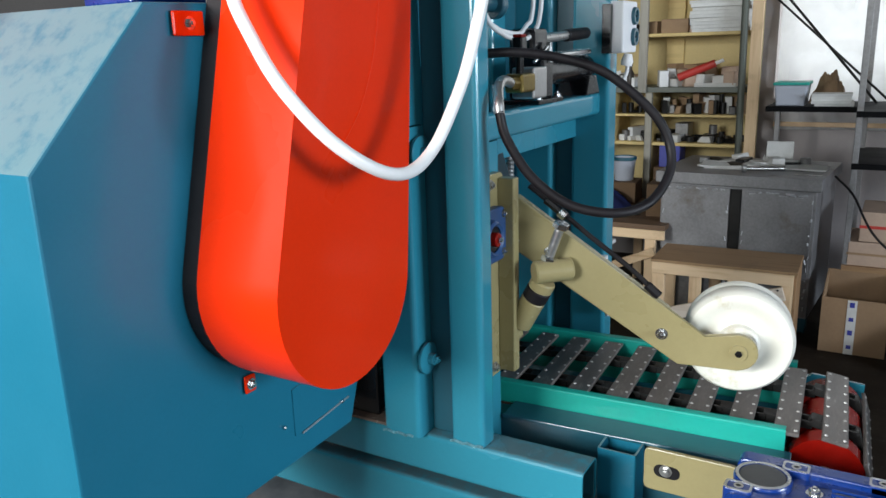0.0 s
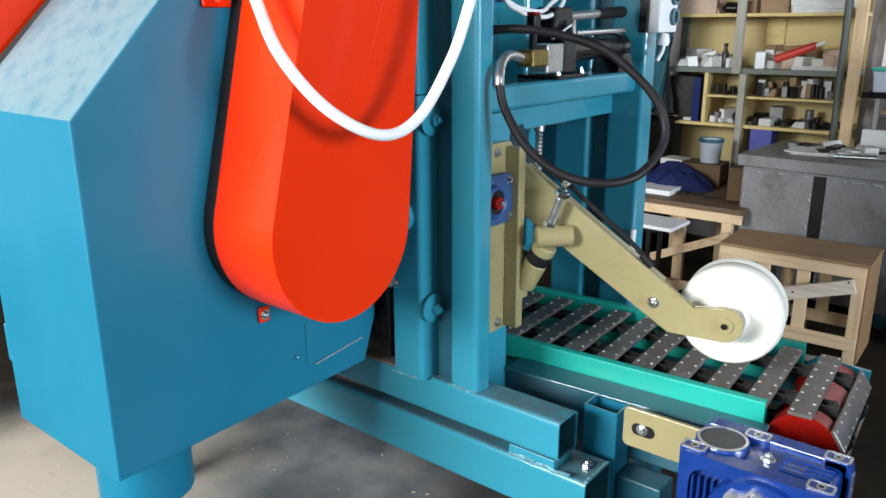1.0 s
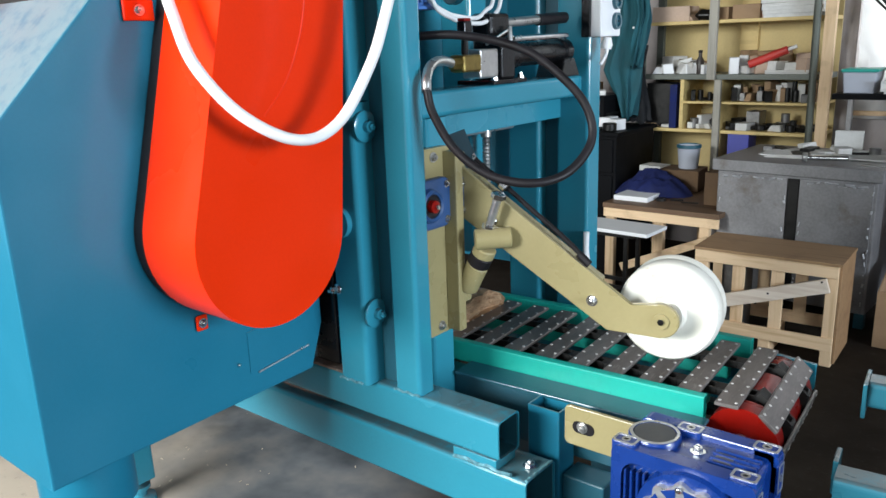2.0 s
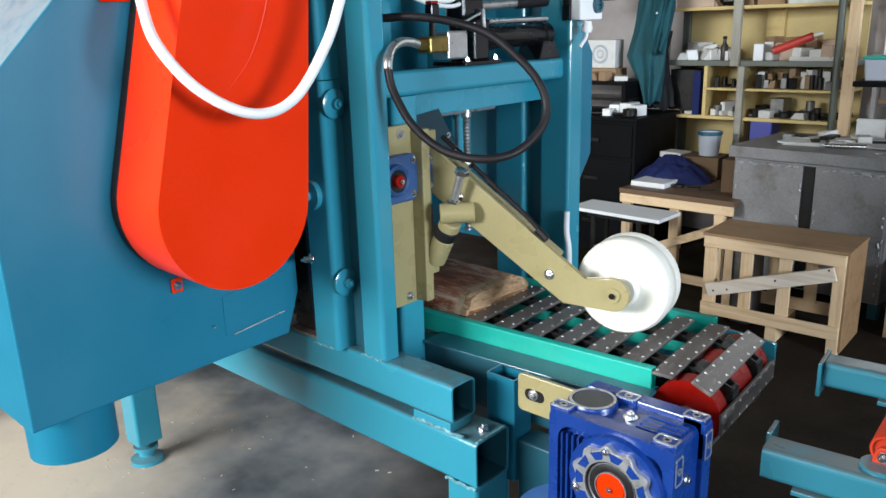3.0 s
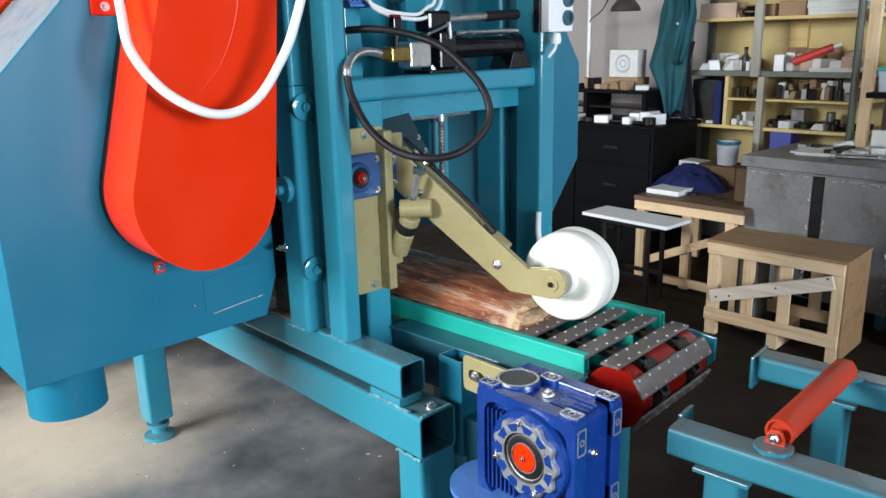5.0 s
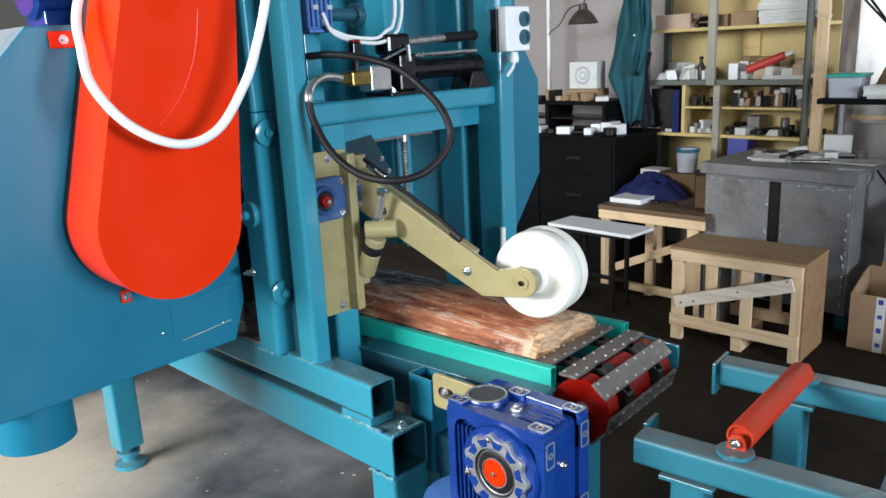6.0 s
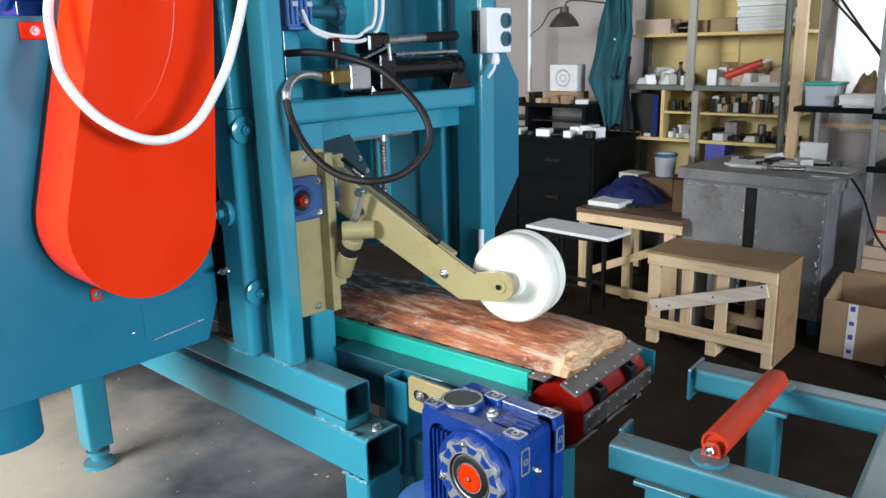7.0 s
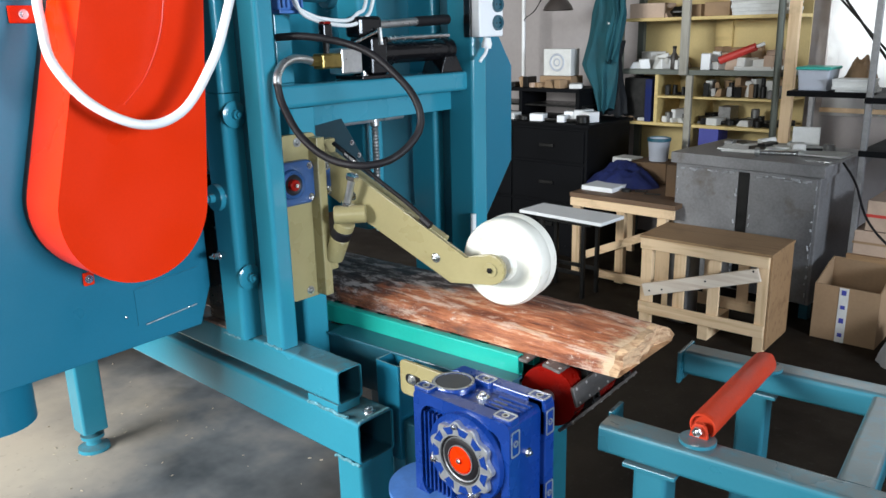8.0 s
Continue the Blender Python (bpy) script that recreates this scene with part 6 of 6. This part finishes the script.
for x, z, w, h in ((0.25, 0.40, 0.36, 0.13), (0.29, 0.535, 0.34, 0.16), (0.68, 0.40, 0.4, 0.22)):
    cb = thing("flat_carton", "pale flat carton on the storage rack", "carton", x, 4.9, z, "cartons on the rack")
    part("carton_body", B(x - w / 2, x + w / 2, 4.74, 5.1, z, z + h, 0.004), CARD_PINK, cb)
    part("carton_band", B(x - w / 2 - 0.001, x + w / 2 + 0.001, 4.739, 4.7395, z + h * 0.45, z + h * 0.55), RED_PACK if h > 0.15 else CARD, cb)
for x, z, n in ((0.42, 1.22, 12), (0.85, 1.22, 9), (0.45, 0.95, 5)):
    pile("paper_bundle", x, 5.1, z, 0.42, 0.4, n, 0.022, PAPER, "white paper bundle stacked on the storage rack")
crumpled("brown_rag", -0.13, 5.3, 1.22, 0.2, 0.2, 0.2, CARD, "crumpled brown rag beside the storage tub", "rag", 3.0)
pile("paper_bundle", -0.09, 5.1, 1.22, 0.2, 0.16, 5, 0.014, PAPER, "white paper bundle stacked on the storage rack")
crumpled("brown_sack", 0.62, 5.0, 0.95, 0.3, 0.3, 0.2, CARD, "crumpled brown paper sack on the rack", "sack", 5.0)
crumpled("white_bag", 0.5, 4.38, 0.003, 0.34, 0.36, 0.22, PLASTIC_SHEET, "crumpled white plastic bag on the floor", "bag", 7.0)
sheetbm, g = bmesh.new(), []
for i in range(121):
    row = []
    for j in range(81):
        x, z = -0.5 + 3.0 * i / 120, 1.0 + 2.5 * j / 80
        row.append(sheetbm.verts.new((x, 5.88 + 0.05 * noise.noise(Vector((x * 3, z * 1.6, 0))) + 0.06 * abs(noise.noise(Vector((x * 7 + z * 3, z * 6, 2)))) + 0.008 * noise.noise(Vector((x * 19, z * 16, 2))), z)))
    g.append(row)
for i in range(120):
    for j in range(80):
        sheetbm.faces.new((g[i][j], g[i + 1][j], g[i + 1][j + 1], g[i][j + 1]))
bmesh.ops.solidify(sheetbm, geom=sheetbm.faces[:], thickness=0.002)
hung = thing("plastic_sheeting", "wrinkled white plastic sheeting hung over the daylit window", "sheeting", 1.0, 5.9, 1.0)
part("sheet", sheetbm, PLASTIC_SHEET, hung, smooth=True)
part("batten", B(-0.5, 2.5, 5.86, 5.885, 3.40, 3.44, 0.003), PINE_X, hung)
part("batten", B(-0.5, 2.5, 5.86, 5.885, 1.02, 1.05, 0.003), PINE_X, hung)
solo("leaning_pole", R((0.12, 5.3, 1.22), (-0.62, 5.75, 2.05), 0.008, 10), CLUTTER_DARK, "dark pole leaning across the corner", "pole", 0.1, 5.3, 1.22, "leaning poles")
solo("leaning_pole", R((0.2, 5.25, 1.22), (-0.58, 5.8, 1.9), 0.007, 10), CLUTTER_DARK, "dark pole leaning across the corner", "pole", 0.2, 5.25, 1.22, "leaning poles")
solo("black_cable", hose(bmesh.new(), [(-0.02, 4.75, 0.875), (0.08, 4.62, 0.80), (0.2, 4.5, 0.62), (0.42, 4.45, 0.45), (0.75, 4.5, 0.2), (0.9, 4.5, 0.01)], 0.006), BLACK, "black cable drooping off the steel bench", "cable", 0.3, 4.5, 0.0, smooth=True)

cbx = thing("cardboard_box", "open brown cardboard box with a white printed strip", "box", 0.2, 4.55, 0)
bx0, bx1, by0, by1, bh = -0.008, 0.30, 4.445, 4.73, 0.292
part("front_wall", B(bx0, bx1, by0, by0 + 0.006, 0, 0.295), CARD, cbx)
part("back_wall", B(bx0, bx1, by1 - 0.006, by1, 0, 0.375), CARD, cbx)
for x in (bx0, bx1 - 0.006):
    part("side_wall", prism(bmesh.new(), [(by0 + 0.006, 0), (by1 - 0.006, 0), (by1 - 0.006, 0.375), (by0 + 0.2, 0.36), (by0 + 0.006, 0.295)], "x", x, x + 0.006), CARD, cbx)
part("packing_paper", B(bx0 + 0.012, bx1 - 0.012, by0 + 0.05, by1 - 0.03, 0.008, 0.14, 0.03), CARD_PINK, cbx)
part("bottom", B(bx0 + 0.006, bx1 - 0.006, by0 + 0.006, by1 - 0.006, 0.0, 0.008), CARD, cbx)
stp = part("printed_strip", B(0.112, 0.156, by0 - 0.0022, by0 - 0.0005, 0.0, bh), PAPER, cbx, "white strip with dark blue marks")
for k in range(4):
    part("mark", B(0.123, 0.145, by0 - 0.0042, by0 - 0.0025, 0.03 + 0.075 * k, 0.05 + 0.075 * k + 0.006 * (k % 2), 0.0), BLUE_PACK, stp)

# ---- wood chips below the chute ----
bits = bmesh.new()
rb = random.Random(3)
for _ in range(80):
    x, y = rb.gauss(-1.8, 0.55), rb.gauss(1.45, 0.4)
    box(bits, -0.006, 0.006, -0.002, 0.002, 0.0005, 0.0025, m=Matrix.Translation((x, y, 0)) @ Matrix.Rotation(rb.uniform(0, 6), 4, "Z") @ Matrix.Scale(rb.uniform(0.4, 1.2), 4))
solo("wood_chips", bits, SAWDUST, "scattered pale wood chips on the floor", "wood chips", -1.7, 1.3, 0, kind="stuff")


# ---- what moves ----
def motions():
    # slat chain
    for k, s in enumerate(slats):
        walk(s, [(t, loop_pose(CHAIN0 + k * PITCH + SPEED * t)) for t in [0.25 * i for i in range(33)]])
    turn = SPEED / DR
    walk(drum, [(t, pose(DX, 0.018, DZ, 0, math.degrees(turn * t), 0)) for t in [0.5 * i for i in range(17)]])
    h = HC - SPACE[gb].translation
    walk(hub, [(t, pose(h.x, h.y, h.z, 0, math.degrees(turn * t), 0)) for t in [0.5 * i for i in range(17)]])
    # slab
    walk(slab, [(t, pose(-0.318 + SPEED * (t - 3.5), 1.779 + 0.061 * SPEED * (t - 3.5), SZ0, 0, 0, 3.0)) for t in (0, 2, 4, 6, 8)])
    # the arm rides up as the slab's end comes under the wheel
    lift = [(0, 0), (4.7, 0), (4.95, 0.3), (5.2, 3.6), (5.45, 5.5), (5.7, 6.1), (6.5, 6.2), (7.2, 6.0), (8, 6.2)]
    walk(arm, [(t, pose(PIV.x - 0.0012 * a, 1.63, PIV.z - 0.004, 0, 0, 10.7) @ pose(0, 0, 0, 0, -a, 0)) for t, a in lift])
    w = WC - PIV
    spin = [(0, 0), (4.9, 0)] + [(5.2 + 0.4 * i, 15 + math.degrees(SPEED / 0.115) * 0.4 * i) for i in range(8)]
    walk(wheel, [(t, pose(w.x, w.y, w.z, 0, -a, 0)) for t, a in spin])


CHAIN0 = 1.1745 - SPEED
motions()
